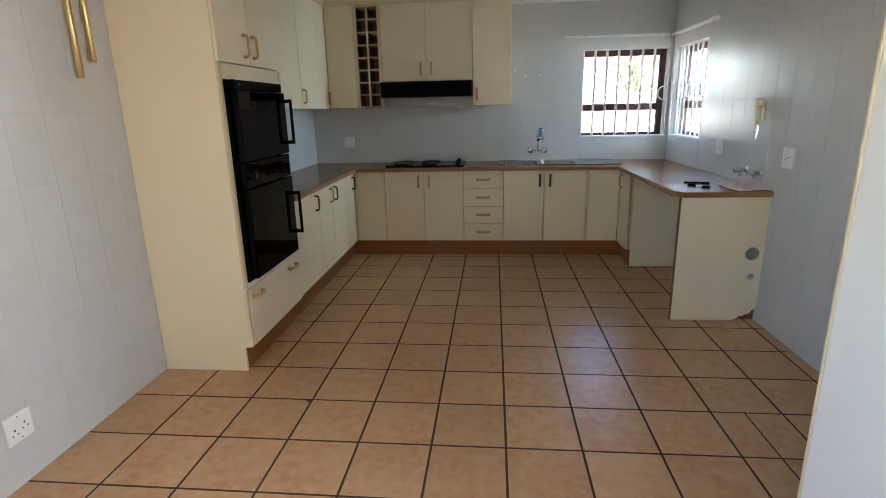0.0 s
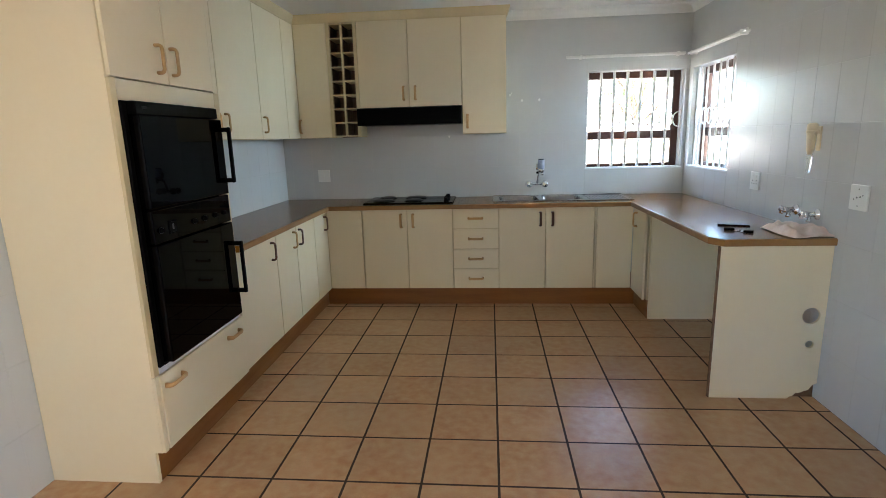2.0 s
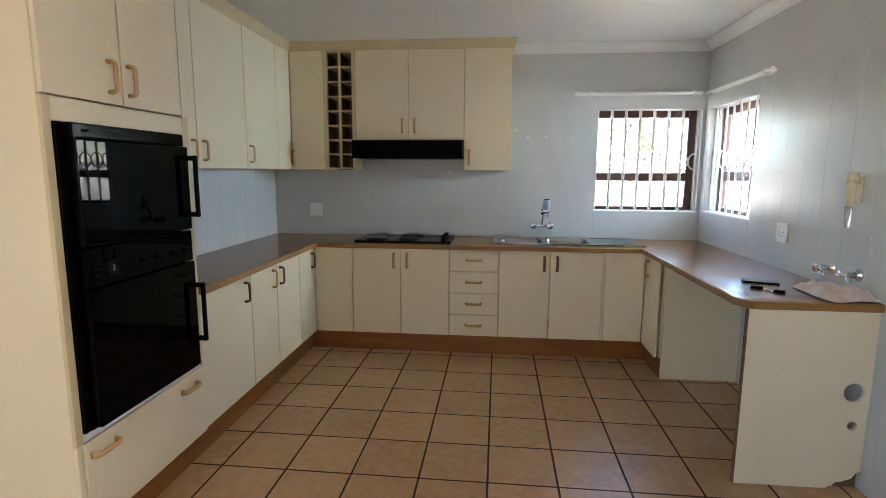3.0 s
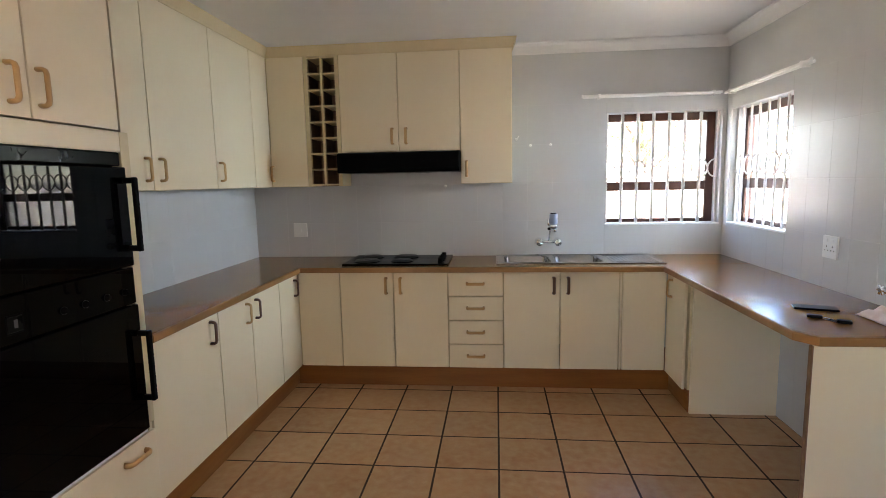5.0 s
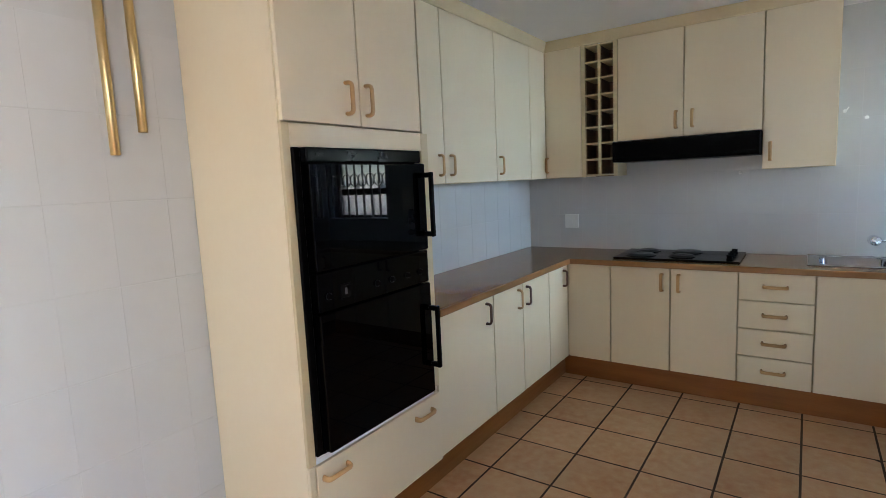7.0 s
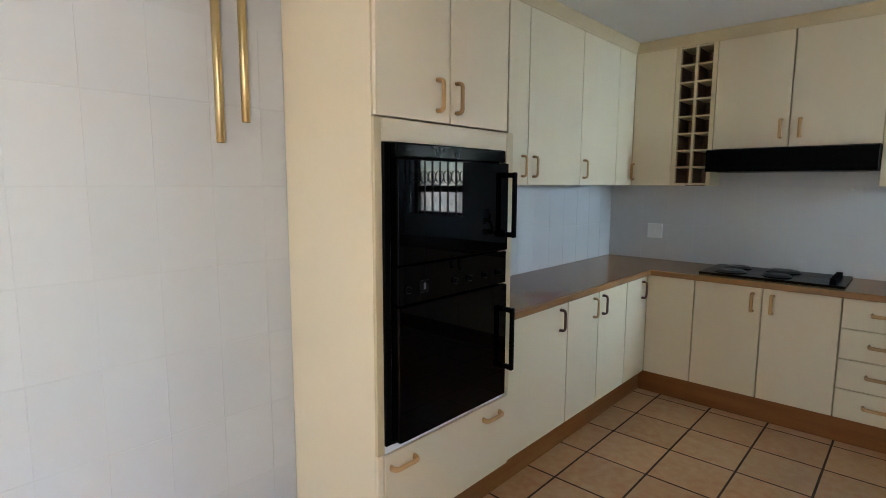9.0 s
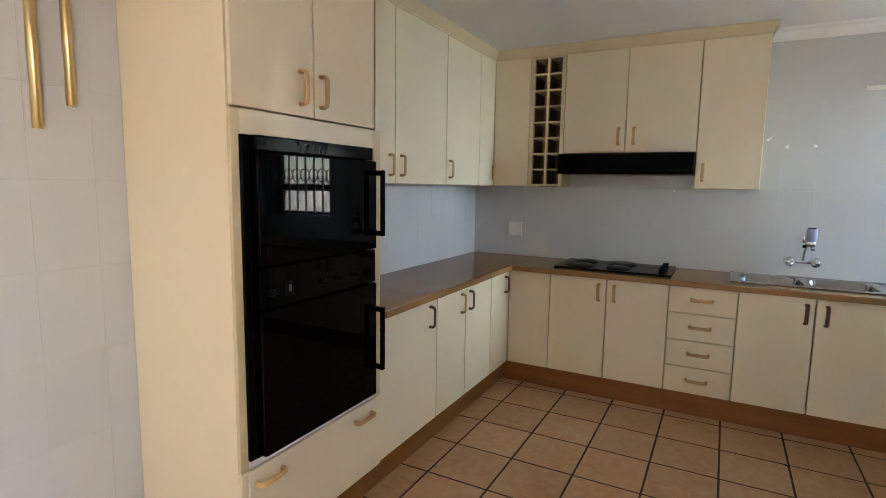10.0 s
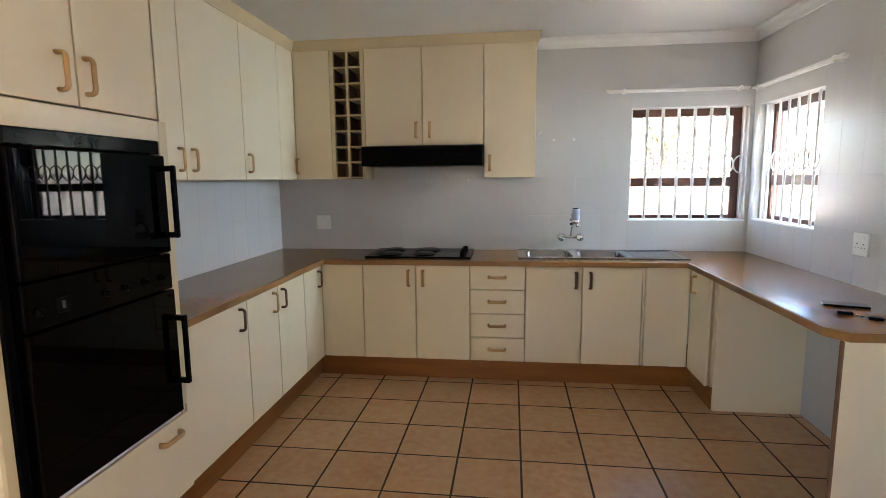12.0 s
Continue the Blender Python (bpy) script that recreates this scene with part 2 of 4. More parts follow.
def add_tube(bm, path, r, seg=10, closed_ends=True):
    """A round bar along a path; r is one radius or one for each point."""
    pts = [Vector(p) for p in path]
    radii = r if isinstance(r, (list, tuple)) else [r] * len(pts)
    tangents = [(pts[min(i + 1, len(pts) - 1)] - pts[max(i - 1, 0)]).normalized() for i in range(len(pts))]
    up = Vector((0, 0, 1)) if abs(tangents[0].z) < 0.9 else Vector((1, 0, 0))
    side = tangents[0].cross(up).normalized()
    rings = []
    for p, t, rad in zip(pts, tangents, radii):
        side = (side - t * side.dot(t)).normalized()
        nor = t.cross(side)
        rings.append([bm.verts.new(p + (side * math.cos(2 * math.pi * k / seg) + nor * math.sin(2 * math.pi * k / seg)) * rad) for k in range(seg)])
    for a, b in zip(rings, rings[1:]):
        for k in range(seg):
            f = bm.faces.new((a[k], a[(k + 1) % seg], b[(k + 1) % seg], b[k]))
            f.smooth = True
    if closed_ends:
        bm.faces.new(rings[0][::-1])
        bm.faces.new(rings[-1])
    return bm


def tube(path, r, seg=10):
    return add_tube(bmesh.new(), path, r, seg)


def add_lathe(bm, profile, m=None, seg=20):
    """A turned solid: (radius, height) pairs about z, laid by the pose m."""
    m = m or Matrix()
    rings = []
    for rad, h in profile:
        rings.append([bm.verts.new(m @ Vector((max(rad, 1e-4) * math.cos(2 * math.pi * k / seg), max(rad, 1e-4) * math.sin(2 * math.pi * k / seg), h))) for k in range(seg)])
    for a, b in zip(rings, rings[1:]):
        for k in range(seg):
            f = bm.faces.new((a[k], a[(k + 1) % seg], b[(k + 1) % seg], b[k]))
            f.smooth = True
    bm.faces.new(rings[0][::-1])
    bm.faces.new(rings[-1])
    return bm


def lathe(profile, m=None, seg=20):
    return add_lathe(bmesh.new(), profile, m, seg)


def add_prism(bm, poly, z0, z1):
    """A flat outline (x, y) raised from z0 to z1."""
    lo = [bm.verts.new((x, y, z0)) for x, y in poly]
    hi = [bm.verts.new((x, y, z1)) for x, y in poly]
    bm.faces.new(lo[::-1])
    bm.faces.new(hi)
    for i in range(len(poly)):
        j = (i + 1) % len(poly)
        bm.faces.new((lo[i], lo[j], hi[j], hi[i]))
    return bm


def add_profile(bm, outline, path):
    """A moulding: an (out, up) outline carried along a level path, mitred at its corners; out is to the right of the way."""
    pts = [Vector((x, y)) for x, y in path]
    rings = []
    for i, p in enumerate(pts):
        d0 = (pts[i] - pts[i - 1]).normalized() if i else (pts[1] - pts[0]).normalized()
        d1 = (pts[i + 1] - pts[i]).normalized() if i < len(pts) - 1 else d0
        n0, n1 = Vector((d0.y, -d0.x)), Vector((d1.y, -d1.x))
        mit = (n0 + n1) / (1 + n0.dot(n1))
        rings.append([bm.verts.new((p.x + mit.x * o, p.y + mit.y * o, u)) for o, u in outline])
    c = len(outline)
    for a, b in zip(rings, rings[1:]):
        for k in range(c):
            bm.faces.new((a[k], a[(k + 1) % c], b[(k + 1) % c], b[k]))
    bm.faces.new(rings[0][::-1])
    bm.faces.new(rings[-1])
    return bm


def to_mesh(name, bm, material):
    bmesh.ops.recalc_face_normals(bm, faces=bm.faces)
    me = bpy.data.meshes.new(name)
    bm.to_mesh(me)
    bm.free()
    me.materials.append(material)
    return me


def part(name, bm, material, parent, label=""):
    """One mesh under a thing or under a part; a bmesh, or mesh data that is already made."""
    me = bm if isinstance(bm, bpy.types.Mesh) else to_mesh(name, bm, material)
    ob = new(name, me)
    ob.parent = parent
    return tagged(ob, label)


def thing(name, m, label, category, group="", kind=""):
    ob = new(name)
    ob.empty_display_size = 0.1
    ob.matrix_world = m
    return tagged(ob, label, category, group, kind)


def structure(name, bm, material, label, category):
    return tagged(new(name, to_mesh(name, bm, material)), label, category, "", "structure")


def rect_minus(rects, cut):
    out = []
    for a0, a1, b0, b1 in rects:
        c0, c1, d0, d1 = cut
        if c1 <= a0 or c0 >= a1 or d1 <= b0 or d0 >= b1:
            out.append((a0, a1, b0, b1))
            continue
        if c0 > a0:
            out.append((a0, c0, b0, b1))
        if c1 < a1:
            out.append((c1, a1, b0, b1))
        m0, m1 = max(a0, c0), min(a1, c1)
        if d0 > b0:
            out.append((m0, m1, b0, d0))
        if d1 < b1:
            out.append((m0, m1, d1, b1))
    return out


# ---- the shell ----
floor = structure("floor", box(XL - 0.2, XD + 0.2, YF - 0.2, YB + 0.2, -0.15, -0.0010, 0), GROUT, "dark grouted bed under the terracotta tiles", "floor")

ceil_bm = bmesh.new()
add_box(ceil_bm, XL - WT, XD + WT, YF - WT, YB + WT, ZC, ZC + 0.12)
ceiling = structure("ceiling", ceil_bm, CEIL, "white painted plaster ceiling", "ceiling")


def wall_with_opening(name, axis, a0, a1, c0, c1, holes, label):
    """A wall along x or y from a0 to a1, its thickness from c0 to c1, with rectangular holes."""
    bm = bmesh.new()
    rects = [(a0, a1, -0.1, ZC)]
    for h in holes:
        rects = rect_minus(rects, h)
    for u0, u1, z0, z1 in rects:
        if axis == "x":
            add_box(bm, u0, u1, c0, c1, z0, z1)
        else:
            add_box(bm, c0, c1, u0, u1, z0, z1)
    return structure(name, bm, WALL, label, "wall")


wall_north = wall_with_opening("wall_north", "x", XL - WT, XR + WT, YB, YB + WT, [W1], "pale grey tiled kitchen wall with a barred window")
wall_east = wall_with_opening("wall_east", "y", YN, YB, XR, XR + WT, [W2], "pale grey tiled kitchen wall with a barred side window")
# the west wall's hole is an assumed window opening, out of view
wall_west = wall_with_opening("wall_west", "y", YF - WT, YB, XL - WT, XL, [(-1.15, 0.35, 0.9, 2.1)], "pale grey tiled wall behind the oven tower")
# unseen closing walls behind the camera, their places assumed
wall_south = wall_with_opening("wall_south", "x", XL, XD + WT, YF - WT, YF, [], "unseen plain wall added to close the dining end")
wall_dining = wall_with_opening("wall_dining", "y", YF, 0.96, XD, XD + WT, [(-1.15, 0.35, 0.9, 2.1)], "unseen plain side wall closing the dining end, with an assumed window")

# deep jamb beside the way in, with the rebate of a door frame and a thin edging on its far corner
nib = bmesh.new()
add_box(nib, 1.289, XD + WT, 1.11, YN, -0.1, ZC, 0.004, 2)
add_box(nib, 1.314, XD + WT, 0.96, 1.11, -0.1, ZC)
structure("wall_nib", nib, WHITE, "white painted door jamb at the kitchen entrance", "wall")
structure("trim", box(1.283, 1.2886, YN - 0.012, YN - 0.002, -0.05, ZC, 0.001), AGED, "thin cream edging strip on the door jamb", "trim")

# assumed windows of the unseen dining end, placed to let light in
def assumed_window(name, x0, y0, y1):
    bm = bmesh.new()
    mid = (y0 + y1) / 2
    for a, b in ((y0, y0 + 0.06), (mid - 0.03, mid + 0.03), (y1 - 0.06, y1)):
        add_box(bm, x0, x0 + 0.05, a, b, 0.9, 2.1, 0.003)
    for a, b in ((y0 + 0.06, mid - 0.03), (mid + 0.03, y1 - 0.06)):
        for z0, z1 in ((0.9, 0.96), (2.04, 2.1)):
            add_box(bm, x0, x0 + 0.05, a, b, z0, z1, 0.003)
    structure(name, bm, WINWOOD, "assumed, unseen hardwood window of the dining end", "window")


assumed_window("window_3", XL - 0.14, -1.15, 0.35)
assumed_window("window_4", XD + 0.09, -1.15, 0.35)

# cove cornice along the kitchen walls
COVE = [(0.0, ZC - 0.075), (0.012, ZC - 0.075), (0.022, ZC - 0.05), (0.045, ZC - 0.024), (0.072, ZC - 0.012), (0.075, ZC), (0.0, ZC)]
cov = bmesh.new()
add_profile(cov, COVE, [(XL, YF), (XL, YB), (XR, YB), (XR, YN)])
structure("cornice", cov, CEIL, "white plaster cove cornice", "cornice")


# ---- windows, their bars and the curtain rails ----
def window_frame_parts(win, w, h, d0):
    """A hardwood frame in local x (width), y (depth, out), z; a tall light over a low one. The outer stile by the corner is heavier."""
    d1 = d0 + 0.055
    s = 0.062
    for nm, bmx in (
        ("frame_stile", box(0.0, 0.03, d0, d1, 0, h, 0.003)),
        ("frame_stile", box(w - s, w, d0, d1, 0, h, 0.003)),
        ("frame_head", box(0.03, w - s, d0, d1, h - 0.06, h, 0.003)),
        ("frame_sill", box(0.03, w - s, d0, d1, 0, 0.03, 0.003)),
        ("transom", box(0.03, w - s, d0 - 0.01, d1, 0.252, 0.324, 0.004)),
    ):
        part(nm, bmx, WINWOOD, win)
    for z0, z1 in ((0.03, 0.252), (0.324, h - 0.06)):
        g = part("pane", box(0.03, w - s, d0 + 0.025, d0 + 0.029, z0, z1, 0), GLASS, win, "clear window pane")
        g.visible_shadow = False


def burglar_bars(m, w, h, first, pitch, label, squeezed):
    bars = thing("burglar_bars", m, label, "burglar bars", "window bars")
    xs = []
    x = first
    while x < w - 0.06:
        xs.append(x)
        x += pitch
    for x in xs:
        part("bar", box(x - 0.012, x + 0.012, -0.005, 0.005, 0.002, h - 0.002, 0.002), BARWHITE, bars)
    crest, cusp, trough = 0.487, 0.42, 0.352
    edges = [xs[0] - pitch] + xs + [xs[-1] + pitch]
    for a, b in zip(edges, edges[1:]):
        mid = (a + b) / 2
        for c0 in (a, b):
            for far in (crest, trough):
                path = [(c0 + (mid - c0) * math.sin(k / 8 * math.pi / 2), -0.008, far + (cusp - far) * (1 - math.cos(k / 8 * math.pi / 2))) for k in range(9)]
                path = [p for p in path if 0.004 < p[0] < w - 0.004]
                if len(path) > 2:
                    part("scroll", tube(path, 0.006, 6), BARWHITE, bars)
    for x in squeezed:
        part("bar", box(x - 0.008, x + 0.008, -0.005, 0.005, 0.002, h - 0.002, 0.002), BARWHITE, bars)
    return bars


M1 = pose(W1[0], YB, W1[2])
win_1 = thing("window_1", M1, "dark red hardwood window with two lights", "window", "kitchen windows", "structure")
window_frame_parts(win_1, W1[1] - W1[0], W1[3] - W1[2], 0.13)
burglar_bars(pose(W1[0], YB + 0.045, W1[2]), W1[1] - W1[0], W1[3] - W1[2], 0.128, 0.117, "white enamelled scrolled burglar bars in the back window", (0.012, 0.842))
M2 = pose(XR, W2[1], W2[2], 0, 0, -90)
win_2 = thing("window_2", M2, "dark red hardwood side window with two lights", "window", "kitchen windows", "structure")
window_frame_parts(win_2, W2[1] - W2[0], W2[3] - W2[2], 0.10)
burglar_bars(pose(XR + 0.045, W2[1], W2[2], 0, 0, -90), W2[1] - W2[0], W2[3] - W2[2], 0.085, 0.117, "white enamelled scrolled burglar bars in the side window", (0.012, 0.79))

# painted sills
structure("window_sill", box(W1[0] - 0.004, W1[1] + 0.004, YB - 0.008, YB + 0.128, W1[2] - 0.012, W1[2] + 0.002, 0.003), WHITE, "thin white painted window ledge", "sill")
structure("window_sill", box(XR - 0.008, XR + 0.098, W2[0] - 0.004, W2[1] + 0.004, W2[2] - 0.012, W2[2] + 0.002, 0.003), WHITE, "thin white painted side window ledge", "sill")


def curtain_rail(m, length, stops, label):
    rail = thing("curtain_rail", m, label, "curtain rail", "curtain rails")
    part("track", box(0, length, -0.052, -0.04, -0.009, 0.009, 0.003), RAILWHITE, rail)
    part("track", box(0, length, -0.028, -0.018, -0.014, 0.004, 0.003), RAILWHITE, rail)
    for s in stops:
        part("bracket", box(s - 0.01, s + 0.01, -0.056, 0.0, -0.02, 0.014, 0.003), RAILWHITE, rail)
    part("end_cap", box(-0.012 if stops[0] < length / 2 else length, 0.0 if stops[0] < length / 2 else length + 0.012, -0.055, -0.037, -0.012, 0.012, 0.003), RAILWHITE, rail)
    return rail


curtain_rail(pose(1.124, YB - 0.002, 2.122), XR - 0.06 - 1.124, (0.12, 0.95), "white curtain track over the back window")
curtain_rail(pose(XR - 0.002, 5.69, 2.112, 0, 0, -90), 1.05, (0.97, 0.08), "white double curtain track over the side window")


# ---- cabinets ----
def handle_mesh(name, length, horizontal=False, wood=HANDLE):
    h, out = length / 2, 0.03
    prof = [(-h, 0.0), (-h, -out * 0.55), (-h + 0.004, -out * 0.85), (-h + 0.014, -out), (h - 0.014, -out), (h - 0.004, -out * 0.85), (h, -out * 0.55), (h, 0.0)]
    path = [((u, v, 0) if horizontal else (0, v, u)) for u, v in prof]
    bm = tube(path, [0.0085, 0.0075, 0.007, 0.0065, 0.0065, 0.007, 0.0075, 0.0085], 10)
    bmesh.ops.scale(bm, vec=(1.6, 1, 1) if not horizontal else (1, 1, 1.6), verts=bm.verts)
    return to_mesh(name, bm, wood)


HANDLE_V, HANDLE_H = handle_mesh("handle_upright", 0.112), handle_mesh("handle_level", 0.12, True)
HANDLE_DARK = handle_mesh("handle_dark", 0.112, False, DARKHANDLE)


def front(unit, name, u0, u1, z0, z1, handles, label=""):
    """A door or drawer front with its face at v = 0, and its handles."""
    d = part(name, box(u0 + 0.0036, u1 - 0.0036, 0.0, 0.017, z0 + 0.0036, z1 - 0.0036, 0.002, 2), CREAM, unit, label)
    for hu, hz, level, *dark in handles:
        brown = bool(dark and dark[0])
        mesh = HANDLE_DARK if brown else HANDLE_H if level else HANDLE_V
        hd = part("handle", mesh, None, d, "dark brown wooden bow handle" if brown else "tan wooden bow handle")
        hd.location = (hu, 0.0, hz)
    return d


def unit(name, m, w, z0, z1, depth, label, category, group, fronts, open_top=False):
    """A cabinet carcass with its fronts: local x along the run, y into the wall, z up from its own base."""
    cab = thing(name, m, label, category, group)
    h = z1 - z0
    if open_top:
        bm = bmesh.new()
        add_box(bm, 0.0005, w - 0.0005, 0.032, depth, 0, 0.018)
        add_box(bm, 0.0005, 0.018, 0.032, depth, 0.018, h)
        add_box(bm, w - 0.018, w - 0.0005, 0.032, depth, 0.018, h)
        add_box(bm, 0.018, w - 0.018, depth - 0.012, depth, 0.018, h)
        add_box(bm, 0.018, w - 0.018, 0.032, 0.05, h - 0.06, h)
        part("body", bm, CREAM_EDGE, cab)
    else:
        part("body", box(0.0005, w - 0.0005, 0.032, depth, 0, h, 0.001), CREAM_EDGE, cab)
    for nm, u0, u1, f0, f1, hs in fronts:
        front(cab, nm, u0, u1, f0, f1, hs)
    return cab


B0, B1 = 0.15, 0.862
BH = B1 - B0
DB = YB - BASE_Y - 0.003
HZ = 0.612          # height of base handles over the carcass floor


def back_base(x0, x1, label, fronts, open_top=False):
    return unit("base_cabinet", pose(x0, BASE_Y, B0), x1 - x0, B0, B1, DB, label, "cabinet", "base cabinets", fronts, open_top)


def one_door(w, hu, hz=HZ, h=BH, dark=False):
    return [("door", 0, w, 0, h, [(hu, hz, False, dark)])]


back_base(-1.0, -0.685, "plain cream corner base cabinet front", [("panel", 0, 0.315, 0, BH, [])])
back_base(-0.685, 0.107, "cream base cabinet with two doors under the hob",
          [("door", 0, 0.396, 0, BH, [(0.343, HZ, False)]), ("door", 0.396, 0.792, 0, BH, [(0.449, HZ, False)])])
zd = [0.0, 0.18, 0.356, 0.534, BH]
back_base(0.107, 0.503, "cream base unit of four drawers",
          [("drawer", 0, 0.396, zd[i], zd[i + 1], [(0.196, (zd[i] + zd[i + 1]) / 2 + 0.004, True)]) for i in range(4)])
back_base(0.503, 1.307, "cream base cabinet with two doors under the sink",
          [("door", 0, 0.397, 0, BH, [(0.352, HZ, False, True)]), ("door", 0.397, 0.804, 0, BH, [(0.452, HZ, False, True)])], True)
back_base(1.307, RET_X, "plain cream corner panel of the base run", [("filler_strip", 0, 0.02, 0, BH, []), ("panel", 0.02, RET_X - 1.307, 0, BH, [])])

DL = BASE_X - XL - 0.003


def left_base(y0, y1, label, fronts):
    return unit("base_cabinet", pose(BASE_X, y0, B0, 0, 0, 90), y1 - y0, B0, B1, DL, label, "cabinet", "base cabinets", fronts)


left_base(TY1 + 0.002, 4.075, "cream base cabinet with one door beside the oven tower", one_door(4.073 - TY1, 3.993 - TY1, dark=True))
left_base(4.075, 4.86, "cream base cabinet with two doors under the long worktop",
          [("door", 0, 0.375, 0, BH, [(0.312, HZ, False)]), ("door", 0.375, 0.785, 0, BH, [(0.43, HZ, False, True)])])
left_base(4.86, BASE_Y - 0.001, "cream corner cabinet with one narrow door", [("door", 0, BASE_Y - 4.861, 0, BH, [(0.26, HZ, False, True)])])
# blind corners that carry the worktop
unit("corner_cabinet", pose(XL + 0.003, BASE_Y + 0.001, B0), BASE_X - XL - 0.004, B0, B1, DB, "blind cream corner carcass under the worktop", "cabinet", "base cabinets", [])

RET_Y0 = 4.86
ret = unit("base_cabinet", pose(RET_X, BASE_Y - 0.001, B0, 0, 0, -90), BASE_Y - 0.001 - RET_Y0, B0, B1, XR - RET_X - 0.003,
           "cream return cabinet with one narrow door", "cabinet", "base cabinets", one_door(BASE_Y - 0.001 - RET_Y0, 0.1))
structure("end_panel", box(RET_X + 0.046, XR - 0.002, RET_Y0 - 0.018, RET_Y0 - 0.001, 0, B1, 0.0015), CREAM, "cream end panel down to the floor", "panel")

# plinths
structure("plinth", box(XL + 0.003, -1.042, TY0 + 0.019, BASE_Y + 0.03, 0, B0 - 0.001, 0.002), PLINTH, "brown wooden plinth of the long run", "plinth")
structure("plinth", box(-1.042, 1.664, BASE_Y + 0.027, YB - 0.003, 0, B0 - 0.001, 0.002), PLINTH, "brown wooden plinth of the back run", "plinth")
structure("plinth", box(1.664, XR - 0.003, RET_Y0 + 0.001, YB - 0.003, 0, B0 - 0.001, 0.002), PLINTH, "brown wooden plinth under the return cabinet", "plinth")

# wall units
U0, U1 = 1.484, 2.46
UH = U1 - U0
DU = YB - UP_Y - 0.003
DUL = UP_X - XL - 0.003


def wall_unit_back(x0, x1, z0, label, fronts):
    return unit("wall_cabinet", pose(x0, UP_Y, z0), x1 - x0, z0, U1, DU, label, "cabinet", "wall cabinets", fronts)


wall_unit_back(UP_X, -0.987, U0, "narrow cream wall cabinet in the corner", one_door(0.293, 0.012, 0.105, UH))
wall_unit_back(-0.717, 0.194, 1.732, "cream wall cabinet with two doors over the hood",
               [("door", 0, 0.446, 0, U1 - 1.732, [(0.398, 0.118, False)]), ("door", 0.446, 0.911, 0, U1 - 1.732, [(0.503, 0.118, False)])])
wall_unit_back(0.194, 0.581, U0, "cream wall cabinet with one door at the end", one_door(0.387, 0.046, 0.111, UH))


def wall_unit_left(y0, y1, label, fronts):
    return unit("wall_cabinet", pose(UP_X, y0, U0, 0, 0, 90), y1 - y0, U0, U1, DUL, label, "cabinet", "wall cabinets", fronts)


wall_unit_left(TY1 + 0.002, 4.688, "cream wall cabinet with two doors beside the tower",
               [("door", 0, 4.064 - TY1, 0, UH, [(4.011 - TY1, 0.107, False)]), ("door", 4.064 - TY1, 4.686 - TY1, 0, UH, [(4.126 - TY1, 0.107, False)])])
wall_unit_left(4.688, 5.225, "cream wall cabinet with one door", one_door(0.537, 0.047, 0.107, UH))
wall_unit_left(5.225, UP_Y - 0.001, "plain cream filler panel of the corner wall unit", [("panel", 0, UP_Y - 5.226, 0, UH, [])])
unit("corner_cabinet", pose(XL + 0.003, UP_Y + 0.001, U0), UP_X - XL - 0.004, U0, U1, DU, "blind cream carcass in the upper corner", "cabinet", "wall cabinets", [])

# wine rack of sixteen cells
RW, RC = 0.27, 8
rack = thing("wine_rack", pose(-0.987, UP_Y, U0), "cream wooden wine rack of sixteen dark cells", "wine rack")
part("side_panel", box(0.0005, 0.03, 0.0, DU, 0, UH, 0.0015), CREAM_EDGE, rack)
part("side_panel", box(RW - 0.03, RW - 0.0005, 0.0, DU, 0, UH, 0.0015), CREAM_EDGE, rack)
part("divider", box(RW / 2 - 0.009, RW / 2 + 0.009, 0.001, DU - 0.012, 0.012, UH - 0.012, 0.0015), CREAM_EDGE, rack)
part("back_panel", box(0.03, RW - 0.03, DU - 0.012, DU, 0, UH, 0), CELL, rack)
for i in range(RC + 1):
    z = 0.006 + i * (UH - 0.024 - 0.0) / RC
    for a, b in ((0.03, RW / 2 - 0.009), (RW / 2 + 0.009, RW - 0.03)):
        part("shelf", box(a, b, 0.002, DU - 0.012, z, z + 0.012, 0.0015), CREAM_EDGE, rack)
for a, b in ((0.031, RW / 2 - 0.0095), (RW / 2 + 0.0095, RW - 0.031)):
    for s in (a, b - 0.001):
        part("cell_lining", box(s, s + 0.001, 0.03, DU - 0.013, 0.02, UH - 0.02, 0), CELL, rack, "dark stained cell lining")

# fascia between the wall units and the ceiling
fas = bmesh.new()
FAS = [(-0.02, U1 - 0.004), (0.004, U1 - 0.004), (0.006, U1 + 0.008), (0.03, ZC - 0.008), (0.032, ZC - 0.001), (-0.02, ZC - 0.001)]
add_profile(fas, FAS, [(UP_X, TY1 + 0.002), (UP_X, UP_Y), (0.581, UP_Y), (0.581, YB - 0.08)])
structure("cabinet_cornice", fas, CREAM_EDGE, "cream moulding between wall cabinets and ceiling", "cornice")


# ---- oven tower ----
TW = TY1 - TY0
TFX = BASE_X + 0.012   # the tower stands a little proud of the base run
tower = thing("oven_tower", pose(TFX, TY0, 0, 0, 0, 90), "tall cream oven housing with doors above and drawer below", "cabinet")
side = bmesh.new()
dep = TFX - XL - 0.003
add_prism(side, [(0.019, 0.149), (0.054, 0.149), (0.054, 0.0), (dep, 0.0), (dep, ZC - 0.002), (0.019, ZC - 0.002)], 0.0, 0.018)
bmesh.ops.transform(side, matrix=Matrix(((0, 0, 1, 0), (1, 0, 0, 0), (0, 1, 0, 0), (0, 0, 0, 1))), verts=side.verts)
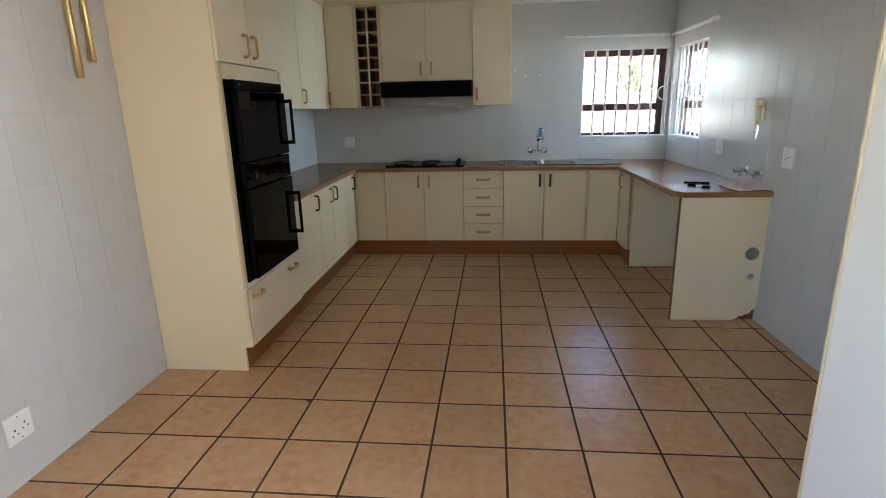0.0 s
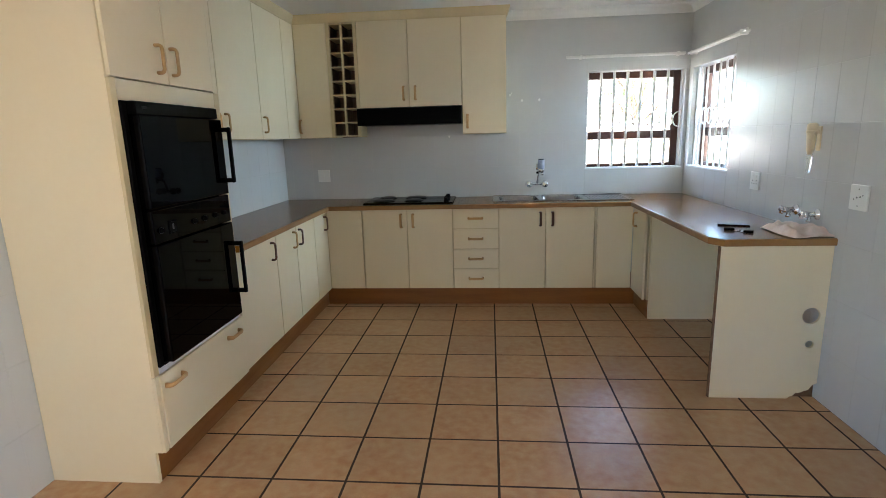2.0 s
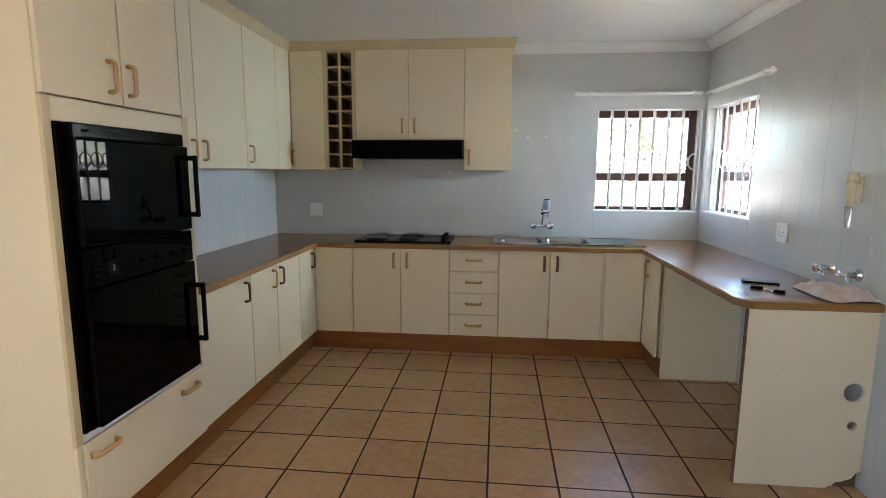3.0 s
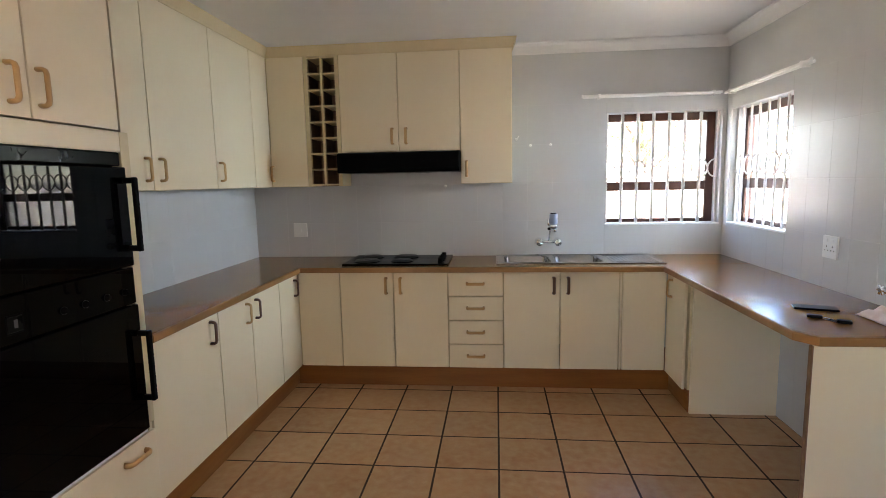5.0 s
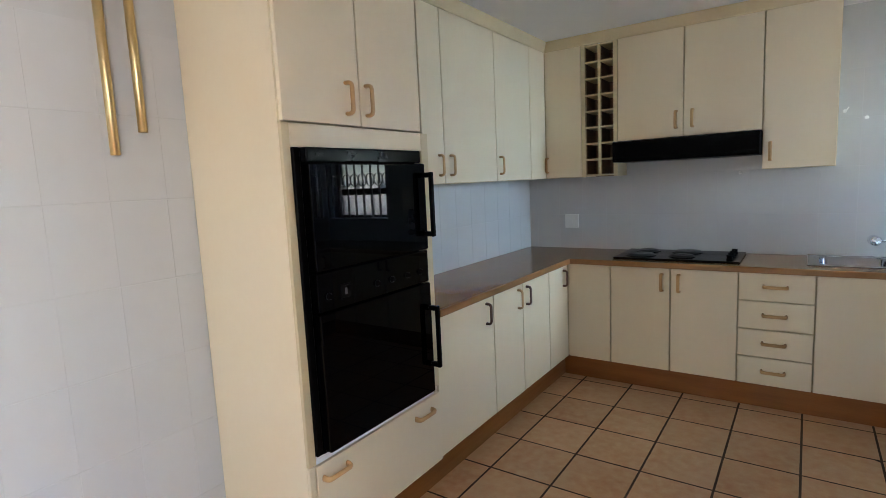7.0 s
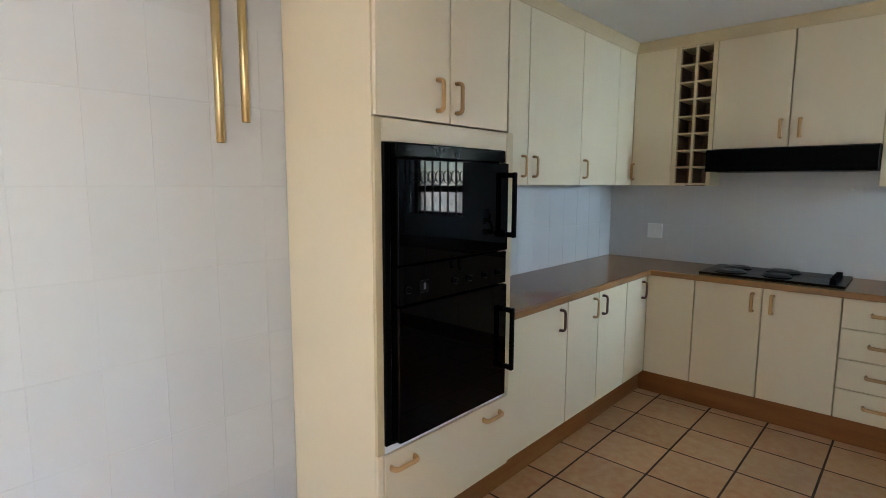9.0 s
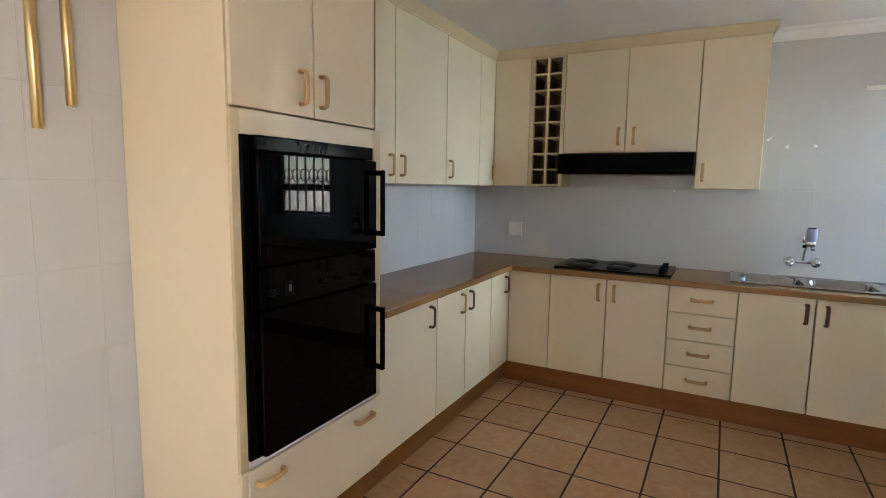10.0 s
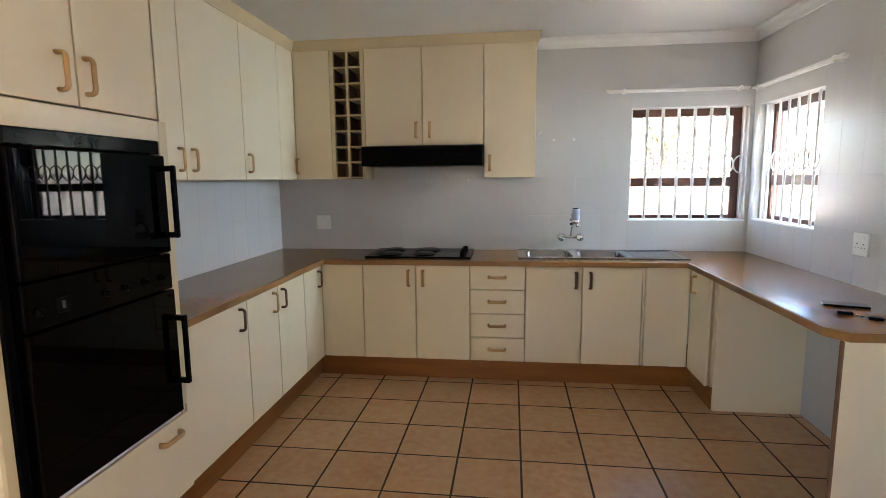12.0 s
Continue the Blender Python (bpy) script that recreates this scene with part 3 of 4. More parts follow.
part("side_panel", side, CREAM, tower, "cream side panel notched for the plinth")
part("side_panel", box(TW - 0.018, TW, 0.019, dep, 0.15, ZC - 0.002, 0.001), CREAM, tower)
part("back_panel", box(0.018, TW - 0.018, dep - 0.012, dep, 0.15, ZC - 0.002, 0), CREAM_EDGE, tower)
part("shelf", box(0.018, TW - 0.018, 0.019, dep - 0.012, 0.15, 0.168, 0), CREAM_EDGE, tower)
part("frame_strip", box(0.0, 0.034, 0.004, 0.019, 0.503, 1.716, 0.0015), CREAM_EDGE, tower)
part("frame_strip", box(0.0, 0.026, 0.004, 0.019, 0.15, 0.5, 0.0015), CREAM, tower)
part("frame_strip", box(TW - 0.05, TW, 0.004, 0.019, 0.53, 1.716, 0.0015), CREAM_EDGE, tower)
part("rail", box(0.034, TW - 0.05, 0.004, 0.019, 1.637, 1.716, 0.0015), CREAM, tower)
part("shelf", box(0.034, TW - 0.05, 0.002, dep - 0.012, 0.503, 0.533, 0.0015), WHITE, tower, "white strip under the oven")
front(tower, "door", 0.003, 0.381, 1.718, 2.466, [(0.312, 1.82, False)])
front(tower, "door", 0.381, TW - 0.05, 1.718, 2.466, [(0.42, 1.821, False)])
front(tower, "drawer", 0.028, TW - 0.002, 0.15, 0.5, [(0.12, 0.44, True), (0.674, 0.436, True)])
part("top_strip", box(0.003, TW - 0.05, 0.004, 0.019, 2.468, ZC - 0.002, 0.001), CREAM_EDGE, tower)

OW = 0.712
OZ = 0.534
oven = thing("double_oven", pose(TFX, 2.724, OZ, 0, 0, 90), "black glass double wall oven with two side handles", "oven")
OH = 1.634 - OZ
part("body", box(0.012, OW - 0.012, 0.02, 0.5, 0, OH, 0.002), BLACKENAMEL, oven)
part("surround", box(0.0, 0.03, -0.008, 0.02, 0, OH, 0.003), BLACKMATT, oven, "narrow black side trim")
part("surround", box(0.03, OW - 0.02, -0.01, 0.02, 0, 0.01, 0.002), BLACKMATT, oven)
DR = OW - 0.035      # the doors stand well proud of the housing
part("top_vent", box(0.03, DR - 0.012, -0.04, 0.02, OH - 0.052, OH, 0.006, 2), BLACKENAMEL, oven)
part("brand_bar", box(0.07, 0.115, -0.0415, -0.039, OH - 0.03, OH - 0.02, 0.0005), GREYDISPLAY, oven, "plain grey maker's bar")
z_up0, z_up1 = 1.206 - OZ, OH - 0.055
upper = part("door", box(0.03, DR, -0.05, 0.02, z_up0, z_up1, 0.005, 2), BLACKGLASS, oven, "glossy black upper oven door")
panel = part("control_panel", box(0.03, DR - 0.004, -0.046, 0.02, 1.061 - OZ, z_up0 - 0.006, 0.004, 2), BLACKGLASS, oven)
lower = part("door", box(0.03, DR, -0.05, 0.02, 0.014, 1.055 - OZ, 0.005, 2), BLACKGLASS, oven, "glossy black lower oven door")


def oven_handle(z0, z1, door):
    x = DR - 0.016
    part("handle", box(x - 0.011, x + 0.011, -0.1, -0.084, z0, z1, 0.005, 2), BLACKMATT, door, "black upright bar handle")
    for z in (z0 + 0.012, z1 - 0.012):
        part("handle_post", box(x - 0.009, x + 0.009, -0.086, -0.048, z - 0.011, z + 0.011, 0.003), BLACKMATT, door)


oven_handle(1.262 - OZ, 1.541 - OZ, upper)
oven_handle(0.671 - OZ, 0.954 - OZ, lower)
part("frame", box(0.128, 0.188, -0.0475, -0.045, 0.555, 0.612, 0.001), BLACKMATT, panel)
part("clock", box(0.134, 0.182, -0.0485, -0.047, 0.56, 0.606, 0.001), GREYDISPLAY, panel, "small grey clock display")
part("clock_hand", box(0.153, 0.165, -0.0495, -0.0483, 0.572, 0.596, 0.0003), CLOCKGREY, panel)
for kx in (0.075, 0.33, 0.42, 0.52, 0.61):
    part("knob", lathe([(0.013, 0), (0.013, 0.006), (0.009, 0.009), (0.008, 0.014)], pose(kx, -0.046, 0.58, 90), 14), BLACKMATT, panel)


# ---- worktops ----
def worktop(poly, front_path, label):
    """A laminate slab and its rounded wooden front edge."""
    top = thing("worktop", pose(0, 0, 0.863), label, "worktop", "worktops")
    slab = bmesh.new()
    for piece in poly:
        add_prism(slab, piece, 0.0, 0.037)
    part("slab", slab, TOP, top)
    nose = [(-0.0005, 0.0002), (0.006, 0.0002), (0.0085, 0.003), (0.0085, 0.029), (0.0065, 0.034), (0.003, 0.0366), (-0.0005, 0.0369)]
    part("front_edge", add_profile(bmesh.new(), nose, front_path), TOP_EDGE, top, "rounded tan wooden edge")
    return top


FX, FY, FR = BASE_X + 0.028, BASE_Y - 0.034, 1.594
worktop([[(XL + 0.002, TY1 + 0.002), (FX, TY1 + 0.002), (FX, FY), (XL + 0.002, FY + 0.01)]], [(FX, TY1 + 0.002), (FX, FY)], "brown wood-look worktop of the long run")
SLAB_BACK = YB - 0.002
HOLE = (0.51, 1.242, 5.345, 5.69)   # cut for the two bowls
worktop([[(XL + 0.002, FY + 0.011), (FX, FY + 0.001), (HOLE[0], FY + 0.001), (HOLE[0], SLAB_BACK), (XL + 0.002, SLAB_BACK)],
         [(HOLE[0], FY + 0.001), (HOLE[1], FY + 0.001), (HOLE[1], HOLE[2]), (HOLE[0], HOLE[2])],
         [(HOLE[0], HOLE[3]), (HOLE[1], HOLE[3]), (HOLE[1], SLAB_BACK), (HOLE[0], SLAB_BACK)],
         [(HOLE[1], FY + 0.001), (FR, FY + 0.001), (FR + 0.02, FY + 0.11), (XR - 0.002, FY + 0.11), (XR - 0.002, SLAB_BACK), (HOLE[1], SLAB_BACK)]],
        [(FX, FY), (FR, FY)], "brown wood-look worktop with hob and sink")
worktop([[(FR, 3.625), (FR + 0.05, 3.551), (XR - 0.002, 3.551), (XR - 0.002, FY + 0.104), (FR + 0.02, FY + 0.104), (FR, FY - 0.001)]], [(FR, FY), (FR, 3.625), (FR + 0.05, 3.551), (XR - 0.002, 3.551)], "brown wood-look breakfast worktop over an open bay")

# end panel of the open bay: two pipe holes and a broken corner
crv = bpy.data.curves.new("bay_panel", "CURVE")
crv.dimensions, crv.fill_mode, crv.extrude, crv.bevel_depth = "2D", "BOTH", 0.007, 0.001
PW, PH = XR - 0.004 - 1.628, 0.862
rng = random.Random(4)
outline = [(0.004, 0.0), (PW - 0.145, 0.0)]
for i, (px, pz) in enumerate([(-0.135, 0.014), (-0.12, 0.018), (-0.105, 0.034), (-0.085, 0.038), (-0.06, 0.05), (-0.04, 0.054), (-0.022, 0.078), (0.0, 0.09)]):
    outline.append((PW + px, pz + rng.uniform(-0.004, 0.004)))
outline += [(PW, PH), (0.004, PH)]


def ring(cx, cz, r):
    return [(cx + r * math.cos(k * math.pi / 14), cz + r * math.sin(k * math.pi / 14)) for k in range(28)]


for pts in (outline, ring(PW - 0.07, 0.478, 0.046), ring(PW - 0.062, 0.317, 0.0225)):
    sp = crv.splines.new("POLY")
    sp.points.add(len(pts) - 1)
    for q, (a, b) in zip(sp.points, pts):
        q.co = (a, b, 0, 1)
    sp.use_cyclic_u = True
tmp = bpy.data.objects.new("bay_panel_outline", crv)
pm = bpy.data.meshes.new_from_object(tmp)
bpy.data.objects.remove(tmp)
pm.transform(Matrix.Translation((1.628, 3.566, 0.0005)) @ Matrix.Rotation(radians(90), 4, "X"))
pm.materials.clear()
pm.materials.append(CREAM)
bay = thing("bay_end_panel", pose(0, 0, 0), "cream end panel with two pipe holes and a broken corner", "panel")
part("panel", pm, None, bay)
part("edge_strip", box(1.622, 1.6305, 3.556, 3.576, 0.001, 0.8615, 0.0015), RAWBOARD, bay, "worn brown edging strip")
structure("skirting_offcut", box(2.055, XR - 0.004, 3.583, 3.596, 0.0, 0.1, 0.001), RAWBOARD, "brown board offcut behind the broken corner", "board")


# ---- hood and hob ----
hood = thing("cooker_hood", pose(-0.716, 5.375, 1.579), "slim black cooker hood under the wall cabinets", "cooker hood")
hb = bmesh.new()
add_prism(hb, [(0.0, 0.012), (0.01, 0.0), (YB - 5.375 - 0.004, 0.0), (YB - 5.375 - 0.004, 0.152), (0.13, 0.152), (0.03, 0.148), (0.0, 0.14)], 0.0, 0.906)
bmesh.ops.transform(hb, matrix=Matrix(((0, 0, 1, 0), (1, 0, 0, 0), (0, 1, 0, 0), (0, 0, 0, 1))), verts=hb.verts)
part("canopy", hb, BLACKMATT, hood)
part("front_lip", box(0.0, 0.906, -0.004, 0.002, 0.012, 0.03, 0.001), BLACKMATT, hood)
part("filter", box(0.06, 0.845, 0.05, 0.34, -0.003, 0.003, 0.001), IRON, hood)
for k in range(3):
    part("switch", box(0.62 + k * 0.05, 0.65 + k * 0.05, -0.005, 0.001, 0.075, 0.087, 0.001), BLACKMATT, hood)

HX0, HX1, HY0, HY1 = -0.68, 0.108, 5.25, 5.725
hob = thing("hob", pose(HX0, HY0, 0.9), "black four-plate electric hob with knobs at its side", "hob")
hw, hd_ = HX1 - HX0, HY1 - HY0
part("base_plate", box(0, hw, 0, hd_, 0, 0.014, 0.006, 3), BLACKENAMEL, hob)
for cx, cy, r in ((0.16, 0.14, 0.088), (0.16, 0.355, 0.072), (0.43, 0.14, 0.072), (0.43, 0.355, 0.088)):
    pl = part("hotplate", lathe([(r + 0.008, 0.0), (r + 0.008, 0.004), (r, 0.006), (r - 0.002, 0.013), (0.02, 0.014), (0.015, 0.011)], pose(cx, cy, 0.0135), 32), IRON, hob)
    part("trim_ring", lathe([(r + 0.014, 0), (r + 0.012, 0.003), (r + 0.008, 0.0035)], pose(cx, cy, 0.0135), 32), BLACKENAMEL, hob)
for k in range(4):
    part("knob", lathe([(0.021, 0), (0.021, 0.004), (0.018, 0.007), (0.016, 0.026), (0.012, 0.029)], pose(hw - 0.065, 0.09 + k * 0.1, 0.0135), 18), BLACKMATT, hob)
    part("knob_grip", box(hw - 0.083, hw - 0.047, 0.085 + k * 0.1, 0.095 + k * 0.1, 0.03, 0.045, 0.002), BLACKMATT, hob)


# ---- sink ----
SX0, SX1, SY0, SY1 = 0.456, 1.645, 5.29, 5.742
sink = thing("sink", pose(SX0, SY0, 0.9), "stainless steel double bowl sink with ribbed drainer", "sink")
sw, sd = SX1 - SX0, SY1 - SY0
BOWLS = ((0.06, 0.40, 0.06, 0.40), (0.44, 0.78, 0.06, 0.40))
rim = bmesh.new()
rects = [(0, sw, 0, sd)]
for bx in BOWLS:
    rects = rect_minus(rects, bx)
rects = rect_minus(rects, (0.82, 1.15, 0.05, 0.41))
for a0, a1, b0, b1 in rects:
    add_box(rim, a0, a1, b0, b1, 0.001, 0.006)
add_box(rim, 0, sw, 0, 0.008, 0.0005, 0.009, 0.002)
add_box(rim, 0, sw, sd - 0.008, sd, 0.0005, 0.009, 0.002)
add_box(rim, 0, 0.008, 0.008, sd - 0.008, 0.0005, 0.009, 0.002)
add_box(rim, sw - 0.008, sw, 0.008, sd - 0.008, 0.0005, 0.009, 0.002)
part("rim", rim, STEEL, sink)


def bowl_mesh(x0, x1, y0, y1, depth):
    """An open pressed bowl with rounded corners; rings from the lip down to the floor."""
    bm = bmesh.new()
    rings_ = []
    for inset, z, rad in ((0.0, 0.0055, 0.05), (0.006, -0.004, 0.05), (0.012, -depth * 0.7, 0.055), (0.03, -depth * 0.95, 0.06), (0.06, -depth, 0.06)):
        rg = []
        for cx, cy, a in ((x1 - inset - rad, y1 - inset - rad, 0), (x0 + inset + rad, y1 - inset - rad, 90), (x0 + inset + rad, y0 + inset + rad, 180), (x1 - inset - rad, y0 + inset + rad, 270)):
            for k in range(6):
                t = radians(a + 18 * k)
                rg.append(bm.verts.new((cx + rad * math.cos(t), cy + rad * math.sin(t), z)))
        rings_.append(rg)
    c = len(rings_[0])
    for a, b in zip(rings_, rings_[1:]):
        for k in range(c):
            f = bm.faces.new((a[k], a[(k + 1) % c], b[(k + 1) % c], b[k]))
            f.smooth = True
    bm.faces.new(rings_[-1])
    # the lip spreads to the square hole of the rim
    corners = [bm.verts.new((x, y, 0.0055)) for x, y in ((x1, y1), (x0, y1), (x0, y0), (x1, y0))]
    top = rings_[0]
    for q in range(4):
        seg_ = top[q * 6:(q + 1) * 6]
        for k in range(5):
            bm.faces.new((corners[q], seg_[k + 1], seg_[k]))
    return bm


SINKCUT = 0.15
for bx in BOWLS:
    bw = part("bowl", bowl_mesh(*bx, SINKCUT), STEEL, sink, "pressed steel bowl")
    cx, cy = (bx[0] + bx[1]) / 2, (bx[2] + bx[3]) / 2
    part("drain", lathe([(0.042, 0), (0.042, 0.002), (0.03, 0.002), (0.028, 0.0005)], pose(cx, cy, -SINKCUT + 0.001), 20), CHROME, sink)
part("drainer", box(0.82, 1.15, 0.05, 0.41, 0.0005, 0.003, 0), STEEL, sink)
for k in range(11):
    x = 0.84 + k * 0.029
    part("drainer_rib", box(x, x + 0.012, 0.07, 0.39, 0.0028, 0.0058, 0.0012), STEEL, sink)


# ---- wall tap with its water filter ----
tap = thing("wall_tap", pose(0.868, YB - 0.002, 1.013), "chrome wall mixer tap with a blue-grey water filter", "tap")
part("bridge", tube([(-0.075, -0.055, 0), (0.075, -0.055, 0)], 0.011, 12), CHROME, tap)
for s in (-0.075, 0.075):
    part("inlet", lathe([(0.03, 0.0), (0.03, 0.006), (0.015, 0.014), (0.013, 0.055)], pose(s, 0.0, 0.0, 90), 18), CHROME, tap)
    part("tap_handle", lathe([(0.014, 0.0), (0.027, 0.006), (0.032, 0.02), (0.029, 0.04), (0.014, 0.05)], pose(s * 1.12, -0.06, 0.002, 90, 0, -30 if s > 0 else 30), 14), CHROME, tap)
part("riser", tube([(0.0, -0.055, 0.0), (0.005, -0.06, 0.05), (0.012, -0.075, 0.1), (0.016, -0.1, 0.125), (0.02, -0.13, 0.128)], 0.009, 10), CHROME, tap)
part("filter_head", lathe([(0.018, 0), (0.03, 0.008), (0.032, 0.03), (0.026, 0.04)], pose(0.03, -0.12, 0.108), 20), CHROME, tap)
part("filter_can", lathe([(0.026, 0), (0.031, 0.006), (0.031, 0.075), (0.029, 0.08), (0.02, 0.081)], pose(0.03, -0.12, 0.146), 20), FILTER, tap, "blue-grey filter canister")
part("filter_cap", lathe([(0.024, 0), (0.026, 0.003), (0.024, 0.007)], pose(0.03, -0.12, 0.226), 20), BLACKMATT, tap)
part("spout_tip", lathe([(0.011, 0), (0.012, 0.02), (0.01, 0.024)], pose(0.042, -0.135, 0.086), 12), CHROME, tap)
part("diverter", box(-0.014, 0.006, -0.13, -0.105, 0.1, 0.12, 0.004), BLACKMATT, tap)
part("filter_side", lathe([(0.008, 0), (0.012, 0.004), (0.012, 0.05), (0.006, 0.055)], pose(-0.006, -0.115, 0.135), 12), CHROME, tap)


# ---- sockets and switches ----
def outlet(m, size, holes, rockers, label, category):
    o = thing(category.replace(" ", "_"), m, label, category, "sockets and switches")
    h = size / 2
    part("plate", box(-h, h, -0.011, 0.0, -h, h, 0.003, 2), PLASTIC, o)
    for x, z, r in holes:
        part("pin_hole", lathe([(r, 0), (r, 0.0006)], pose(x, -0.011, z, 90), 10), SLOT, o)
    for x, z, w, hh in rockers:
        part("rocker", box(x - w / 2, x + w / 2, -0.0145, -0.0105, z - hh / 2, z + hh / 2, 0.0012), PLASTIC, o)
    return o


def three_pin(cx, cz):
    return [(cx, cz + 0.014, 0.0045), (cx - 0.012, cz - 0.006, 0.0035), (cx + 0.012, cz - 0.006, 0.0035)]


TWIN = three_pin(-0.024, -0.018) + three_pin(0.024, -0.006)
outlet(pose(-1.165, YB - 0.002, 1.126), 0.115, [(0.0, -0.004, 0.003)], [(0.0, -0.002, 0.016, 0.028)], "white square isolator switch above the worktop", "wall switch")
outlet(pose(XR - 0.0035, 4.42, 1.122, 0, 0, -90), 0.118, three_pin(-0.024, -0.012) + three_pin(0.024, -0.012), [(-0.024, 0.034, 0.014, 0.02), (0.024, 0.034, 0.014, 0.02)], "white twin socket above the worktop", "wall socket")
outlet(pose(XR - 0.0035, 3.42, 1.124, 0, 0, -90), 0.122, [(0, 0.04, 0.0035), (0, -0.04, 0.0035), (-0.03, -0.01, 0.0035), (0.03, 0.012, 0.0035), (-0.01, 0.0, 0.0045), (0.012, 0.004, 0.0045)], [], "white square socket plate beside the worktop", "wall socket")
outlet(pose(XL + 0.0035, 1.731, 0.251, 0, 0, 90), 0.12, TWIN + [(-0.002, 0.046, 0.003), (0.002, -0.046, 0.003)], [(-0.026, 0.03, 0.024, 0.012), (0.026, 0.034, 0.024, 0.012)], "white twin socket low on the tiled wall", "wall socket")

# small hooks on the back wall
for hx, hz, big in ((0.62, 1.82, True), (0.73, 1.77, False), (0.885, 1.772, False), (0.056, 1.465, False)):
    hk = thing("wall_hook", pose(hx, YB - 0.002, hz), "small white plastic wall hook" if not big else "small white bent wall hook", "hook", "wall hooks")
    part("pad", lathe([(0.011, 0), (0.011, 0.003), (0.007, 0.007)], pose(0, 0, 0, 90), 12), PLASTIC, hk)
    if big:
        part("arm", tube([(0, -0.004, 0), (0.0, -0.018, -0.008), (0.008, -0.024, 0.004), (0.018, -0.024, 0.022)], 0.0035, 8), PLASTIC, hk)
    else:
        part("arm", tube([(0, -0.004, 0), (0, -0.014, -0.004), (0, -0.017, 0.006)], 0.003, 8), PLASTIC, hk)

# ---- right-hand wall: dispenser and two stop taps ----
disp = thing("wall_dispenser", pose(XR - 0.002, 3.79, 1.375, 0, 0, -90), "aged cream plastic wall dispenser with a clear nozzle", "dispenser")
part("back_plate", box(-0.016, 0.016, -0.01, 0.0, -0.04, 0.09, 0.004, 2), AGED, disp)
part("bracket", box(-0.012, 0.012, -0.026, -0.009, 0.05, 0.072, 0.003), AGED, disp)
part("hopper", lathe([(0.011, -0.06), (0.018, -0.035), (0.023, 0.03), (0.027, 0.085), (0.025, 0.1), (0.014, 0.108)], pose(0, -0.045, 0), 22), AGED, disp)
part("band", lathe([(0.0255, 0.0), (0.028, 0.004), (0.028, 0.01), (0.0265, 0.014)], pose(0, -0.045, 0.055), 22), AGED, disp)
part("nozzle", lathe([(0.013, 0.0), (0.016, -0.015), (0.0125, -0.06), (0.009, -0.095), (0.007, -0.1)], pose(0, -0.045, -0.056), 18), CLEARPLASTIC, disp, "clear tapering nozzle")
part("knob", lathe([(0.006, 0), (0.009, 0.01), (0.009, 0.02), (0.005, 0.023)], pose(0.027, -0.045, 0.058, 0, 90, 0), 12), AGED, disp)

for ty in (3.935, 3.735):
    st = thing("stop_tap", pose(XR - 0.002, ty, 0.997, 0, 0, -90), "chrome appliance stop tap on the tiled wall", "tap", "stop taps")
    part("flange", lathe([(0.032, 0), (0.031, 0.005), (0.018, 0.012), (0.016, 0.018)], pose(0, 0, 0, 90), 20), CHROME, st)
    part("body", lathe([(0.014, 0.01), (0.015, 0.055), (0.018, 0.058), (0.018, 0.07), (0.014, 0.074)], pose(0, 0, 0, 90), 16), CHROME, st)
    part("spout", lathe([(0.011, 0), (0.011, 0.02), (0.014, 0.022), (0.014, 0.034)], pose(0, -0.042, -0.008, 180), 14), CHROME, st)
    hb_ = bmesh.new()
    for a in range(3):
        add_tube(hb_, [(0.024 * math.cos(radians(60 * a)), -0.082, 0.024 * math.sin(radians(60 * a))), (-0.024 * math.cos(radians(60 * a)), -0.082, -0.024 * math.sin(radians(60 * a)))], 0.006, 8)
    add_lathe(hb_, [(0.012, 0), (0.014, 0.006), (0.01, 0.018)], pose(0, -0.073, 0, 90), 14)
    part("wheel", hb_, CHROME, st)

# ---- chime tubes on the left-hand wall ----
chime = thing("door_chime", pose(XL + 0.0035, 2.46, 2.38, 0, 0, 90), "brass tubular door chime on the tiled wall", "door chime")
part("box", box(-0.11, 0.11, -0.06, 0.0, 0.0, 0.1, 0.006, 2), AGED, chime)
for x, bottom in ((-0.05, 1.637), (0.05, 1.718)):
    part("chime_tube", lathe([(0.0135, bottom - 2.38), (0.0155, bottom - 2.378), (0.0155, 0.0)], pose(x, -0.032, 0), 20), BRASS, chime)

# ---- things left on the worktop ----
phone = thing("phone", pose(1.872, 3.98, 0.9, 0, 0, -20), "black mobile phone lying on the worktop", "phone")
part("body", box(-0.085, 0.085, -0.04, 0.04, 0.0005, 0.0095, 0.004, 3), BLACKENAMEL, phone)
part("screen", box(-0.08, 0.08, -0.036, 0.036, 0.0092, 0.0101, 0.0003), BLACKGLASS, phone)
part("edge_band", box(-0.0865, -0.082, -0.03, 0.03, 0.003, 0.0075, 0.001), STEEL, phone)

keys = thing("keys", pose(1.80, 3.80, 0.9, 0, 0, -28), "bunch of keys with black fobs on the worktop", "keys")
part("fob", box(-0.055, 0.0, 0.0, 0.03, 0.0005, 0.014, 0.005, 3), BLACKMATT, keys)
part("fob", box(0.045, 0.095, -0.05, -0.015, 0.0005, 0.013, 0.005, 3), BLACKMATT, keys)
part("key_ring", tube([(0.014 * math.cos(k * math.pi / 8) + 0.012, 0.014 * math.sin(k * math.pi / 8) + 0.006, 0.003) for k in range(17)], 0.0013, 6), CHROME, keys)
